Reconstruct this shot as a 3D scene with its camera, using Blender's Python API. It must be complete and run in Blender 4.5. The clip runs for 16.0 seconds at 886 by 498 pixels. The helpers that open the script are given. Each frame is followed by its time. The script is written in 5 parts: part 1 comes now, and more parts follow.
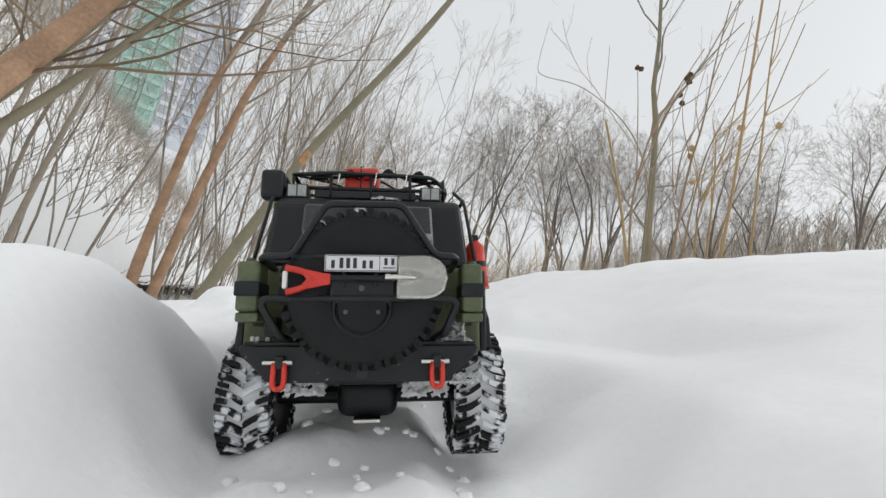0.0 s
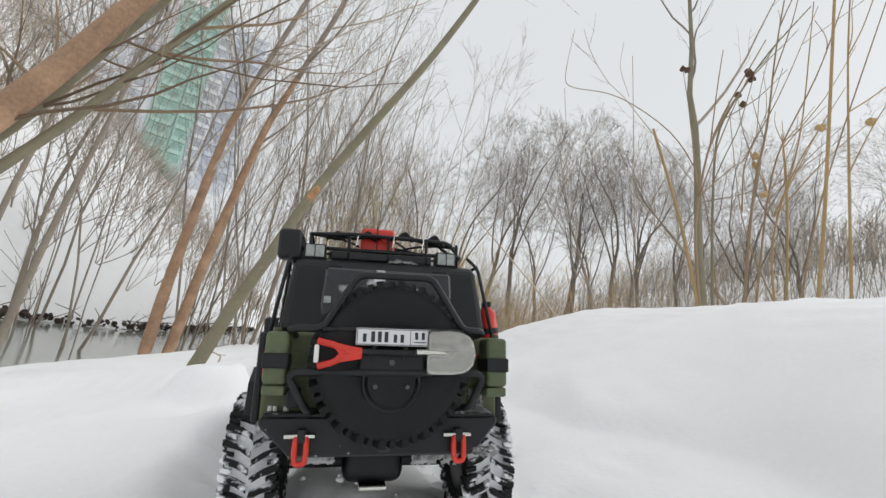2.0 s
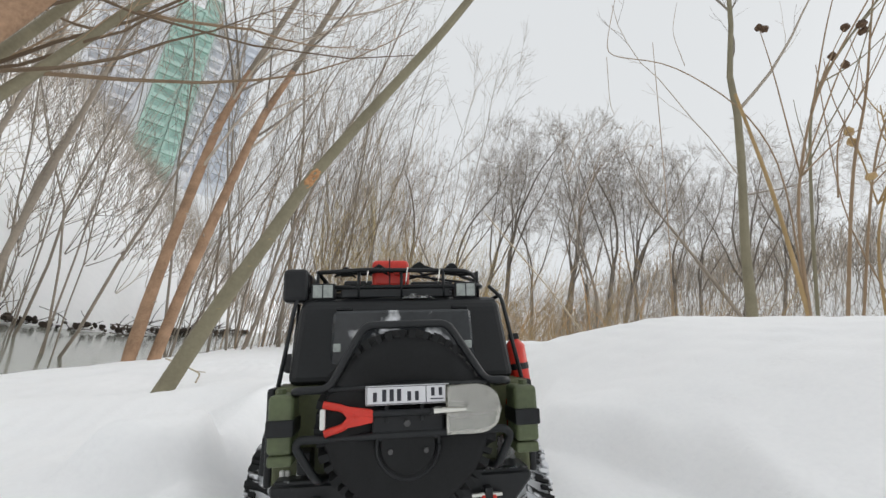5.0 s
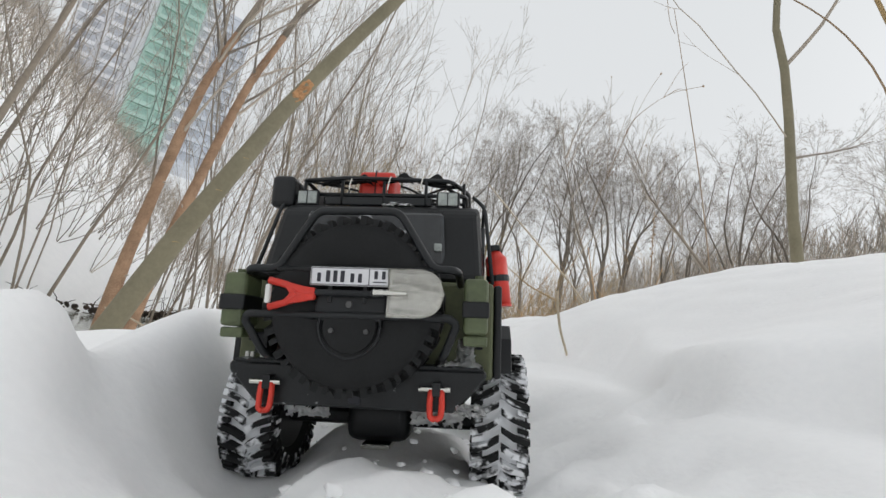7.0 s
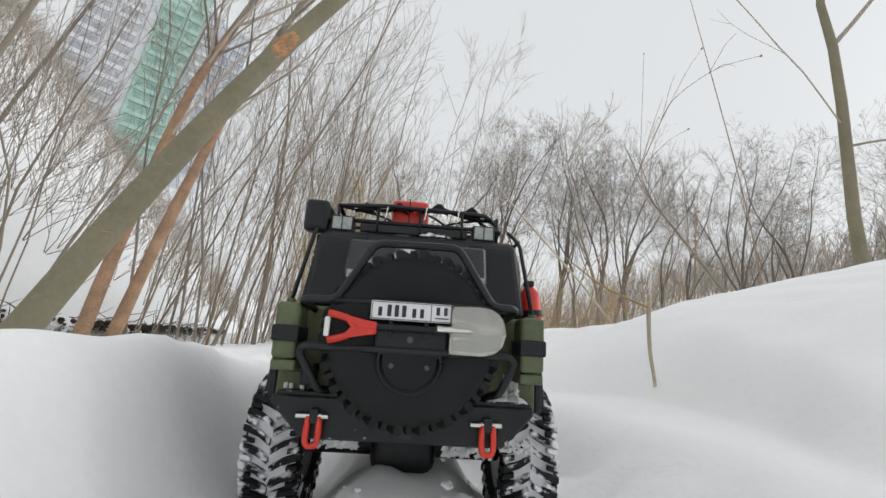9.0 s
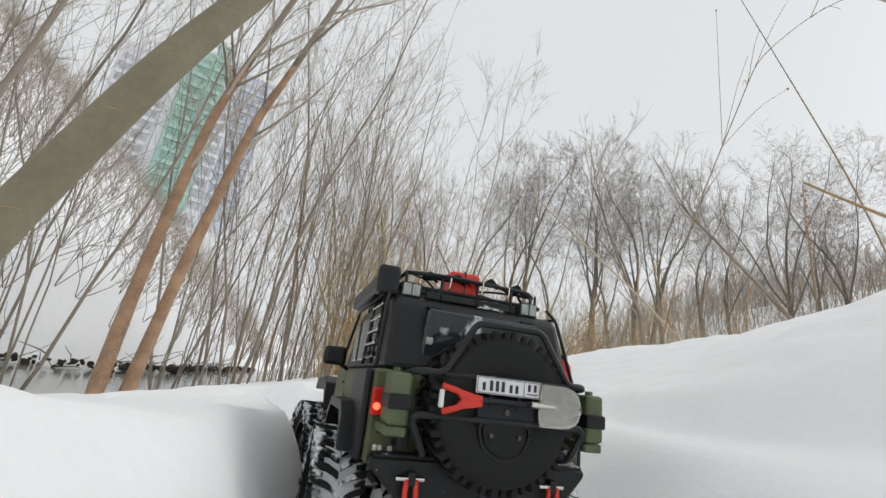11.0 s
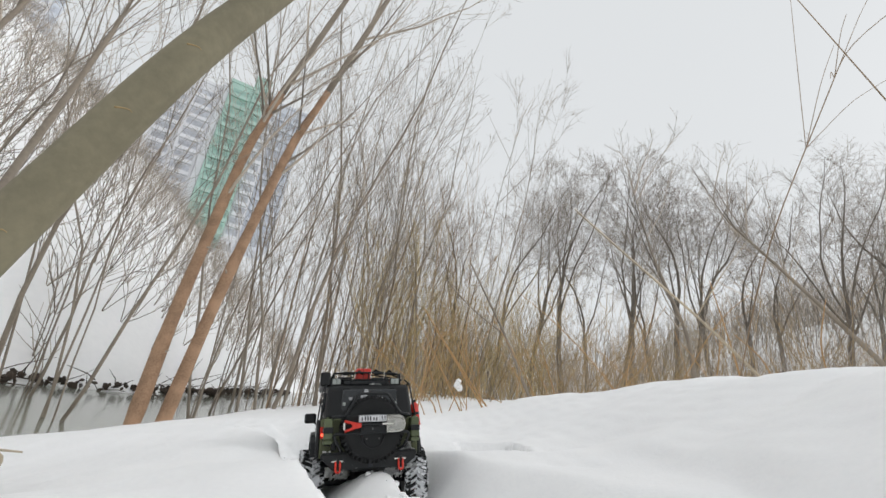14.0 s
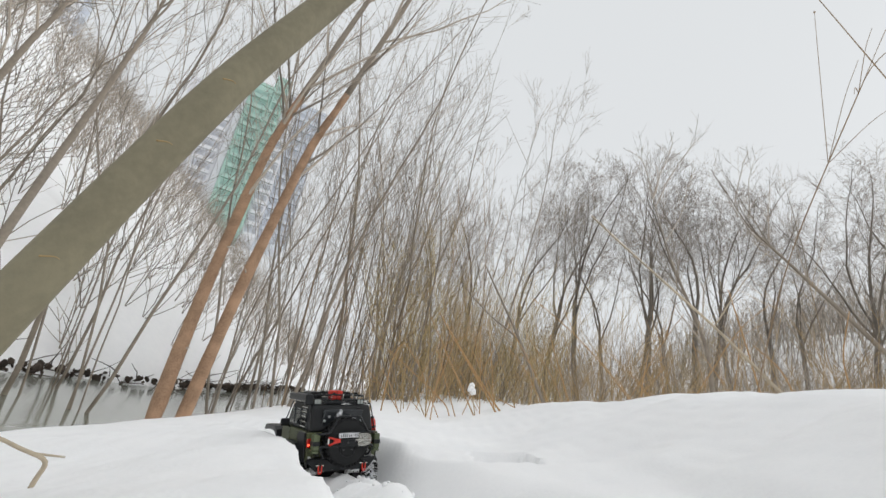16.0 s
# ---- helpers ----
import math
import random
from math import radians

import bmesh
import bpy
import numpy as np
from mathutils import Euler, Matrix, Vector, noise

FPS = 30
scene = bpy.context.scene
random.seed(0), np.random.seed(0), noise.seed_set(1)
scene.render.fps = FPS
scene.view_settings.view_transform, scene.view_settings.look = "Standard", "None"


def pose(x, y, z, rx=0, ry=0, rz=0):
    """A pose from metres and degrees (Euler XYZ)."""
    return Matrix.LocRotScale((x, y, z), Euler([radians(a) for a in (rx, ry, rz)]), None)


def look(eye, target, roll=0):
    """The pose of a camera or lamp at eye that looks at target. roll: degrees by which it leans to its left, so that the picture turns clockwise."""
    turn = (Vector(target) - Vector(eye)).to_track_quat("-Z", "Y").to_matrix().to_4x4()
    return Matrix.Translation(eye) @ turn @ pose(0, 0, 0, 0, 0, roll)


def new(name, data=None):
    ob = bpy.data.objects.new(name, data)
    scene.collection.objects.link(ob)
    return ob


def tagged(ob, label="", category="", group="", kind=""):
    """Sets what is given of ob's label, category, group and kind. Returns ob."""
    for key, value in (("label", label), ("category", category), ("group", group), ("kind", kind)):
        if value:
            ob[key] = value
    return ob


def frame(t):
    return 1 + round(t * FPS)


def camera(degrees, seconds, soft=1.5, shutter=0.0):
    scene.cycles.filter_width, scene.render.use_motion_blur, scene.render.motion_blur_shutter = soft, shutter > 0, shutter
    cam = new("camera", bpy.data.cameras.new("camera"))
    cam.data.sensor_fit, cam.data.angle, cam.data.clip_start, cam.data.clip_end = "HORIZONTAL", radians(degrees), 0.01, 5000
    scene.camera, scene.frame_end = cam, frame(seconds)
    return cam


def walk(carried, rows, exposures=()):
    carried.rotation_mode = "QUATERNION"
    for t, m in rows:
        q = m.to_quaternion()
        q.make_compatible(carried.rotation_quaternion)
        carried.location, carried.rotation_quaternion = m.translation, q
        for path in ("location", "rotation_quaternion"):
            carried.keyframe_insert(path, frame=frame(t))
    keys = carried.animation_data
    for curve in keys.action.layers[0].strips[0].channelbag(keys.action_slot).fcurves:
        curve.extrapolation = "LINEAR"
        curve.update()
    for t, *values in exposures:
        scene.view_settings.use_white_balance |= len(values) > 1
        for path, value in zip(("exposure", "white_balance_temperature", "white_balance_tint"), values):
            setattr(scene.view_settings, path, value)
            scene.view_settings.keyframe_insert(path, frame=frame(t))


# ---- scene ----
cam = camera(88.5, 16.0)

PATH = [
    (0, (0.102, 0.21, 0.45), (0.552, 2.127, 0.797), 11.8),
    (0.5, (0.141, 0.345, 0.538), (0.505, 2.272, 0.933), 9.2),
    (1, (0.136, 0.429, 0.554), (0.464, 2.354, 0.983), 8.8),
    (1.5, (0.136, 0.445, 0.548), (0.466, 2.369, 0.982), 9.2),
    (2, (0.13, 0.475, 0.555), (0.461, 2.399, 0.989), 9.5),
    (2.5, (0.123, 0.504, 0.546), (0.455, 2.428, 0.982), 9.5),
    (3, (0.119, 0.541, 0.548), (0.45, 2.463, 0.989), 9.3),
    (5.5, (0.08, 0.953, 0.591), (0.438, 2.869, 1.039), 9.8),
    (6, (0.082, 1.07, 0.515), (0.456, 2.985, 0.955), 10.3),
    (6.5, (0.091, 1.177, 0.478), (0.482, 3.09, 0.912), 10.5),
    (7, (0.085, 1.247, 0.468), (0.49, 3.158, 0.899), 10.9),
    (7.5, (0.083, 1.289, 0.461), (0.501, 3.197, 0.889), 11.1),
    (8, (0.106, 1.352, 0.473), (0.533, 3.258, 0.904), 11.2),
    (8.5, (0.105, 1.44, 0.487), (0.528, 3.343, 0.935), 11.0),
    (9, (0.1, 1.573, 0.488), (0.507, 3.472, 0.966), 10.5),
    (9.2, (0.099, 1.623, 0.479), (0.494, 3.52, 0.973), 10.3),
    (11.3, (0.104, 1.968, 0.477), (0.359, 3.862, 1.065), 8.5),
    (11.5, (0.091, 1.982, 0.469), (0.323, 3.879, 1.061), 8.6),
    (12, (0.102, 2.049, 0.474), (0.313, 3.941, 1.088), 8.6),
    (12.5, (0.09, 2.084, 0.489), (0.281, 3.971, 1.122), 8.4),
    (13, (0.081, 2.1, 0.506), (0.251, 3.985, 1.152), 8.5),
    (13.5, (0.075, 2.097, 0.509), (0.224, 3.983, 1.156), 8.8),
    (14, (0.067, 2.089, 0.514), (0.203, 3.976, 1.162), 8.9),
    (14.5, (0.061, 2.077, 0.518), (0.189, 3.965, 1.165), 8.9),
    (15, (0.064, 2.062, 0.525), (0.182, 3.951, 1.171), 9.2),
    (15.5, (0.054, 2.057, 0.534), (0.146, 3.948, 1.177), 9.7),
    (16, (0.055, 2.055, 0.538), (0.125, 3.949, 1.176), 10.4),
]
walk(cam, [(t, look(eye, target, roll)) for t, eye, target, roll in PATH])

# ---- world and light: flat overcast winter day ----
world = bpy.data.worlds.new("overcast_sky")
scene.world = world
world.use_nodes = True
wn, wl = world.node_tree.nodes, world.node_tree.links
sky = wn.new("ShaderNodeTexSky")
sky.sky_type = "NISHITA"
sky.sun_disc = False
sky.sun_elevation, sky.sun_rotation = radians(30), radians(78)
sky.dust_density, sky.air_density = 4.0, 1.0
grey = wn.new("ShaderNodeHueSaturation")
grey.inputs["Saturation"].default_value = 0.10
cloud = wn.new("ShaderNodeMix")
cloud.data_type = "RGBA"
cloud.inputs["Factor"].default_value = 0.94
cloud.inputs["B"].default_value = (8.0, 8.25, 8.45, 1)
wl.new(sky.outputs[0], grey.inputs["Color"])
wl.new(grey.outputs[0], cloud.inputs["A"])
wl.new(cloud.outputs["Result"], wn["Background"].inputs["Color"])
wn["Background"].inputs["Strength"].default_value = 0.0955
sun_data = bpy.data.lights.new("sun", "SUN")
sun_data.energy, sun_data.angle, sun_data.color = 1.05, radians(50), (1, 0.99, 0.98)
sun = new("sun", sun_data)
sun.matrix_world = look((24, 5, 14), (0, 0, 0))
scene.view_settings.exposure = 0.0


# ---- materials ----
def material(name, color, rough=0.7, metal=0.0, spread=0.25, scale=8.0, fine=60.0, bump=0.2, depth=0.01, island=0.0, other=None):
    """Base colour varied at two scales, with fine relief."""
    m = bpy.data.materials.new(name)
    m.use_nodes = True
    n, l = m.node_tree.nodes, m.node_tree.links
    b = n["Principled BSDF"]
    b.inputs["Roughness"].default_value, b.inputs["Metallic"].default_value = rough, metal
    co = n.new("ShaderNodeTexCoord")
    big, small = n.new("ShaderNodeTexNoise"), n.new("ShaderNodeTexNoise")
    big.inputs["Scale"].default_value, small.inputs["Scale"].default_value = scale, fine
    big.inputs["Detail"].default_value = small.inputs["Detail"].default_value = 4
    for t in (big, small):
        l.new(co.outputs["Object"], t.inputs["Vector"])
    both = n.new("ShaderNodeMath")
    both.operation = "MULTIPLY_ADD"
    l.new(big.outputs["Fac"], both.inputs[0])
    both.inputs[1].default_value = 0.6
    half = n.new("ShaderNodeMath")
    half.operation = "MULTIPLY"
    half.inputs[1].default_value = 0.4
    l.new(small.outputs["Fac"], half.inputs[0])
    l.new(half.outputs[0], both.inputs[2])
    fac = both.outputs[0]
    if island:
        geo = n.new("ShaderNodeNewGeometry")
        mixed = n.new("ShaderNodeMix")
        mixed.inputs["Factor"].default_value = island
        l.new(fac, mixed.inputs["A"])
        l.new(geo.outputs["Random Per Island"], mixed.inputs["B"])
        fac = mixed.outputs["Result"]
    ramp = n.new("ShaderNodeValToRGB")
    c = np.array(color)
    d = np.array(other) if other is not None else np.minimum(c * (1 + spread), 0.95)
    e = c * (1 - spread) if other is None else c
    ramp.color_ramp.elements[0].position, ramp.color_ramp.elements[1].position = 0.33, 0.67
    ramp.color_ramp.elements[0].color, ramp.color_ramp.elements[1].color = (*e, 1), (*d, 1)
    l.new(fac, ramp.inputs["Fac"])
    l.new(ramp.outputs["Color"], b.inputs["Base Color"])
    if bump:
        bp = n.new("ShaderNodeBump")
        bp.inputs["Strength"].default_value, bp.inputs["Distance"].default_value = bump, depth
        l.new(both.outputs[0], bp.inputs["Height"])
        l.new(bp.outputs["Normal"], b.inputs["Normal"])
    return m


M_SNOW = material("snow", (0.925, 0.93, 0.935), rough=0.85, spread=0.03, scale=5.0, fine=120.0, bump=0.5, depth=0.005)
snow_bsdf = M_SNOW.node_tree.nodes["Principled BSDF"]
snow_bsdf.inputs["Subsurface Weight"].default_value = 0.7
snow_bsdf.inputs["Subsurface Radius"].default_value = (1.0, 1.0, 1.0)
snow_bsdf.inputs["Subsurface Scale"].default_value = 0.035
M_BARK_OLIVE = material("olive_bark", (0.225, 0.2, 0.132), rough=0.8, scale=9, fine=90, bump=0.35, depth=0.004, spread=0.16)
M_BARK_ORANGE = material("orange_bark", (0.36, 0.225, 0.14), rough=0.85, scale=6, fine=60, bump=0.5, depth=0.01, spread=0.35)
M_BARK_GREY = material("grey_bark", (0.27, 0.228, 0.182), rough=0.85, scale=3, fine=40, bump=0.4, depth=0.01, island=0.3, spread=0.35)
M_BARK_DARK = material("dark_grey_bark", (0.16, 0.136, 0.112), rough=0.9, scale=3, fine=40, bump=0.4, depth=0.01, spread=0.35)
M_TWIG_DARK = material("dark_crown_twigs", (0.29, 0.25, 0.21), rough=0.85, scale=0.6, fine=12, bump=0, island=0.6, spread=0.4)
M_TWIG = material("brown_twigs", (0.33, 0.285, 0.235), rough=0.85, scale=1.0, fine=20, bump=0, island=0.7, spread=0.45)
M_TWIG_YELLOW = material("yellow_willow_twigs", (0.4, 0.31, 0.15), rough=0.8, scale=1.0, fine=20, bump=0, island=0.7, spread=0.4)
M_STRAW = material("dry_straw", (0.36, 0.25, 0.12), rough=0.8, scale=4, fine=60, bump=0.1, island=0.6, spread=0.35)
M_REED = material("orange_reed", (0.45, 0.27, 0.12), rough=0.75, scale=4, fine=60, bump=0.1, island=0.5, spread=0.3)
M_STRAW_PALE = material("bleached_straw", (0.5, 0.42, 0.31), rough=0.85, scale=5, fine=80, bump=0.1, spread=0.25)
M_TWIG_BROWN = material("warm_brown_stems", (0.27, 0.19, 0.12), rough=0.85, scale=1.5, fine=30, bump=0, island=0.7, spread=0.45)
M_BUR = material("dry_bur", (0.1, 0.06, 0.035), rough=0.9, scale=40, fine=200, bump=0.3, spread=0.4)
M_WOOD = material("raw_wood", (0.42, 0.22, 0.1), rough=0.8, scale=30, fine=160, bump=0.5, depth=0.004, spread=0.45)
M_EARTH = material("dark_earth", (0.06, 0.045, 0.035), rough=0.95, scale=4, fine=40, bump=0.6, depth=0.03, island=0.5, spread=0.5)


# ---- building helpers ----
def obj(name, verts, faces, mats, smooth=False, index=None):
    me = bpy.data.meshes.new(name)
    me.from_pydata([tuple(v) for v in verts], [], faces)
    for m in (mats if isinstance(mats, (list, tuple)) else [mats]):
        me.materials.append(m)
    if index is not None:
        me.polygons.foreach_set("material_index", index)
    if smooth:
        me.polygons.foreach_set("use_smooth", [True] * len(me.polygons))
    me.update()
    return me


def part(name, bm, mat, parent=None, label="", smooth=False):
    """Links a bmesh as one mesh object under a thing or a part."""
    me = bpy.data.meshes.new(name)
    bmesh.ops.recalc_face_normals(bm, faces=bm.faces[:])
    bm.to_mesh(me)
    bm.free()
    me.materials.append(mat)
    if smooth:
        me.polygons.foreach_set("use_smooth", [True] * len(me.polygons))
    ob = new(name, me)
    if parent is not None:
        ob.parent = parent
    if label:
        tagged(ob, label)
    return ob


class Tubes:
    """Collects tapered tubes along polylines into one mesh."""

    def __init__(self):
        self.v, self.f = [], []

    def add(self, pts, radii, sides=5, cap=True):
        pts = np.asarray(pts, float)
        n = len(pts)
        tang = np.gradient(pts, axis=0)
        tang /= np.linalg.norm(tang, axis=1)[:, None] + 1e-9
        ref = np.array([0.31, 0.17, 0.93]) if abs(tang[0] @ [0.31, 0.17, 0.93]) < 0.9 else np.array([1.0, 0.1, 0])
        a = np.cross(tang, ref)
        a /= np.linalg.norm(a, axis=1)[:, None] + 1e-9
        b = np.cross(tang, a)
        ang = np.arange(sides) * 2 * math.pi / sides
        r = np.asarray(radii, float)[:, None, None] * np.ones((n, 1, 1))
        ring = pts[:, None, :] + r * (np.cos(ang)[None, :, None] * a[:, None, :] + np.sin(ang)[None, :, None] * b[:, None, :])
        s = len(self.v)
        self.v.extend(ring.reshape(-1, 3).tolist())
        for i in range(n - 1):
            for j in range(sides):
                k = (j + 1) % sides
                self.f.append((s + i * sides + j, s + i * sides + k, s + (i + 1) * sides + k, s + (i + 1) * sides + j))
        if cap:
            self.f.append(tuple(s + j for j in range(sides))[::-1])
            self.f.append(tuple(s + (n - 1) * sides + j for j in range(sides)))

    def mesh(self, name, mat, smooth=True):
        return obj(name, self.v, self.f, mat, smooth)


# ---- terrain ----
TRACK_Y = [-2.0, -0.5, 0.3, 0.74, 0.9, 1.0, 1.38, 1.5, 1.65, 1.8, 2.0, 2.5, 2.72, 2.97, 3.17, 3.39, 3.65, 4.0, 5.0]
TRACK_X = [0.02, 0.08, 0.13, 0.17, 0.185, 0.172, 0.152, 0.147, 0.156, 0.172, 0.2, 0.20, 0.155, 0.085, 0.02, -0.08, -0.22, -0.4, -0.8]
TRACK_Z = [0.30, 0.31, 0.315, 0.335, 0.40, 0.412, 0.402, 0.38, 0.362, 0.362, 0.368, 0.34, 0.34, 0.325, 0.30, 0.28, 0.27, 0.30, 0.35]
SIDE_X = [-3.6, -3.3, -2.6, -1.9, -1.3, -0.8, -0.45, -0.3, -0.2, -0.1, 0.12, 0.3, 0.45, 0.6, 0.75, 0.9, 1.1, 1.4, 2.3, 4, 10, 24, 45, 90, 400]
SIDE_Z = [-0.62, -0.42, -0.15, 0.03, 0.16, 0.27, 0.355, 0.40, 0.435, 0.45, 0.45, 0.46, 0.48, 0.53, 0.625, 0.73, 0.795, 0.84, 0.92, 1.0, 1.5, 3.0, 15, 20, 22]
BANK_Y = [-1, 0.6, 1.1, 1.6, 2.1, 2.5, 2.75, 3.05, 3.5, 4, 5, 8, 11, 14, 20]
BANK_Z = [-0.01, -0.015, 0.012, 0.002, 0.01, 0.008, -0.025, -0.022, -0.04, -0.045, -0.07, -0.17, -0.15, -0.1, 0]
EDGE_Y = [0.4, 0.8, 0.95, 1.1, 1.25, 1.4, 1.6, 1.72, 1.85, 2.0, 2.2, 2.5, 3.0, 3.5]
EDGE_X = [0.60, 0.62, 0.66, 0.64, 0.55, 0.56, 0.50, 0.47, 0.55, 0.62, 0.66, 0.56, 0.60, 0.5]
HEAP_A = (-0.19, 0.63, 0.145, 0.15, 0.042)
HEAP_B = (-0.127, 1.543, 0.08, 0.079, 0.058)
LEFT_WALL = 0.115
SLUMP_Y = [2.0, 2.15, 2.35, 2.6, 2.75, 3.03, 3.3, 3.7]
SLUMP_Z = [0.455, 0.45, 0.45, 0.445, 0.435, 0.41, 0.395, 0.375]
SHORE_Y = [-60, 0, 12.4, 13.6, 14.7, 17, 21, 28, 45, 80, 400]
SHORE_X = [-10, -8.6, -7.95, -7.4, -6.5, -6.3, -6.4, -6.9, -8.2, -11.5, -60]


def smooth_step(v):
    v = np.clip(v, 0, 1)
    return v * v * (3 - 2 * v)


def soft_interp(v, xs, ys):
    """Piecewise line, rounded at its corners."""
    return sum(w * np.interp(v + o, xs, ys) for o, w in ((-0.14, 0.2), (-0.07, 0.2), (0, 0.2), (0.07, 0.2), (0.14, 0.2)))


def waves(x, y, seed, scale):
    """Cheap smooth noise from a few turned sines, about -1 to 1."""
    rng = np.random.RandomState(seed)
    out = np.zeros_like(x, float)
    for _ in range(7):
        a, f, p = rng.uniform(0, 6.28), rng.uniform(0.6, 1.7) / scale, rng.uniform(0, 6.28)
        out = out + np.sin((x * np.cos(a) + y * np.sin(a)) * f * 6.28 + p)
    return out / 3.2


def mound(x, y, cx, cy, rx, ry, h):
    return h * np.exp(-(((x - cx) / rx) ** 2 + ((y - cy) / ry) ** 2))


def block_mound(x, y, cx, cy, rx, ry, h):
    """A flat-topped heap with a steep rim."""
    return h * np.exp(-((((x - cx) / rx) ** 2 + ((y - cy) / ry) ** 2) ** 3))


def height(x, y):
    x, y = np.asarray(x, float), np.asarray(y, float)
    xs = x + 0.02 * waves(x, y, 3, 0.9)
    z = soft_interp(xs, SIDE_X, SIDE_Z)
    near = np.exp(-((x - 0.1) / 3.0) ** 2)
    z = z + near * np.interp(y, [-1, 0.3, 1.5, 2.3, 3, 4.5, 8, 12, 30], [-0.1, -0.05, 0.01, 0.0, -0.04, -0.045, -0.05, 0.0, 0.1])
    z = z + block_mound(x, y, *HEAP_A) + mound(x, y, -0.05, 1.97, 0.13, 0.2, 0.02) + block_mound(x, y, *HEAP_B) - mound(x, y, -0.44, 2.55, 0.12, 0.12, 0.04)
    z = z - 0.062 * smooth_step((y - 0.72) / 0.09) * smooth_step((2.2 - y) / 0.3) * smooth_step((np.interp(y, [1.5, 1.8], [0.05, -0.02]) - x) / 0.15) * smooth_step((x + 1.2) / 0.6)
    # the right bank sinks along the way
    z = z + smooth_step((x - 0.5) / 0.45) * smooth_step((5.5 - x) / 3) * np.interp(y, BANK_Y, BANK_Z)
    z = z + 0.04 * smooth_step((y - 2.6) / 0.4) * smooth_step((6.5 - y) / 2.5) * np.exp(-((x + 0.75) / 0.5) ** 2)
    z = z + mound(x, y, 0.62, 1.55, 0.2, 0.3, 0.03) + mound(x, y, 0.75, 0.65, 0.25, 0.22, 0.03) - mound(x, y, 0.62, 1.05, 0.16, 0.14, 0.035)
    z = z + 0.010 * waves(x, y, 5, 0.45) * near + 0.015 * waves(x, y, 6, 1.6) + 0.08 * waves(x, y, 7, 9.0) * smooth_step((np.abs(x) - 2) / 6)
    # far bank beyond the river
    d = np.interp(y, SHORE_Y, SHORE_X) + 0.25 * waves(y, y * 0, 9, 5.0) - x
    bank = -0.8 + 0.95 * smooth_step((d + 0.35) / 0.7) + 0.9 * np.clip(d - 0.2, 0, 40) + 0.25 * waves(x, y, 11, 7.0) * smooth_step(d / 6)
    z = np.where(x < -3.4, np.maximum(np.minimum(z, -0.55), bank), z)
    z = z - 0.01 * smooth_step((y - 2.1) / 0.3) * smooth_step((3.9 - y) / 0.5) * np.exp(-((x + 0.06) / 0.2) ** 2)
    z = z + 0.0025 * waves(x, y, 23, 0.1) * near
    # packed shelf at the foot of the right bank
    shelf = smooth_step((y - 0.5) / 0.3) * smooth_step((3.4 - y) / 0.5) * smooth_step((x - 0.1) / 0.1)
    edge = np.interp(y, EDGE_Y, EDGE_X) + 0.012 * waves(x, y, 21, 0.25)
    low = smooth_step((edge + 0.035 - x) / 0.07)
    z = z - shelf * low * np.clip(z - (0.425 + 0.16 * (x - 0.3)), 0, 0.085) * 0.85
    # driven trench
    c, f = np.interp(y, TRACK_Y, TRACK_X), np.interp(y, TRACK_Y, TRACK_Z)
    u = x - c + 0.012 * waves(x, y, 13, 0.3)
    floor = f + 0.13 * u
    floor = floor - 0.012 * np.exp(-((np.abs(u) - 0.098) / 0.03) ** 2) + (0.014 + 0.012 * smooth_step((y - 1.55) / 0.2) + 0.016 * smooth_step((y - 1.85) / 0.15)) * np.exp(-(u / 0.07) ** 4) * (0.85 + 0.4 * waves(x, y, 19, 0.16)) + 0.008 * waves(x, y, 15, 0.13) + 0.0045 * waves(x, y, 17, 0.06)
    tight = 0.112 - 0.004 * smooth_step((y - 1.75) / 0.2)
    left = LEFT_WALL + (0.07 - LEFT_WALL) * smooth_step((y - 2.08) / 0.25)
    wall = smooth_step((-u - tight) / left) + smooth_step((u - 0.14) / (0.16 - 0.08 * smooth_step((y - 2.8) / 0.4)))
    fade = smooth_step((y + 1.8) / 0.8) * smooth_step((4.15 - y) / 0.45)
    cut = np.clip((1 - wall) * fade, 0, 1)
    # slumped snow along the left edge of the trench
    slump = np.interp(y, SLUMP_Y, SLUMP_Z) + 0.22 * np.clip(-u - 0.14, 0, 9) + 0.006 * waves(x, y, 37, 0.14)
    side = smooth_step((y - 1.98) / 0.14) * smooth_step((3.75 - y) / 0.3) * smooth_step((-u - 0.05) / 0.05)
    z = z - side * np.clip(z - slump, 0, 0.12)
    z = z * (1 - cut) + np.minimum(z, floor) * cut
    # broken notches in the trench wall
    for cx, cy, rx, ry, deep in ((0.37, 3.40, 0.085, 0.10, 0.075), (0.45, 1.67, 0.04, 0.035, 0.012)):
        q = ((x - cx + 0.01 * waves(x, y, 31, 0.08)) / rx) ** 4 + ((y - cy) / ry) ** 4
        z = z - deep * smooth_step((1 - q) / 0.4)
    return z


def h1(x, y):
    return float(height(np.array([x]), np.array([y]))[0])


def steps(lo, hi, fine, far_lo, far_hi, grow=1.18):
    mid = list(np.arange(lo, hi, fine))
    s, v = fine, hi
    while v < far_hi:
        mid.append(v)
        s *= grow
        v += s
    mid.append(far_hi)
    s, v, low = fine, lo, []
    while v > far_lo:
        s *= grow
        v -= s
        low.append(max(v, far_lo))
    return np.array(low[::-1] + mid)


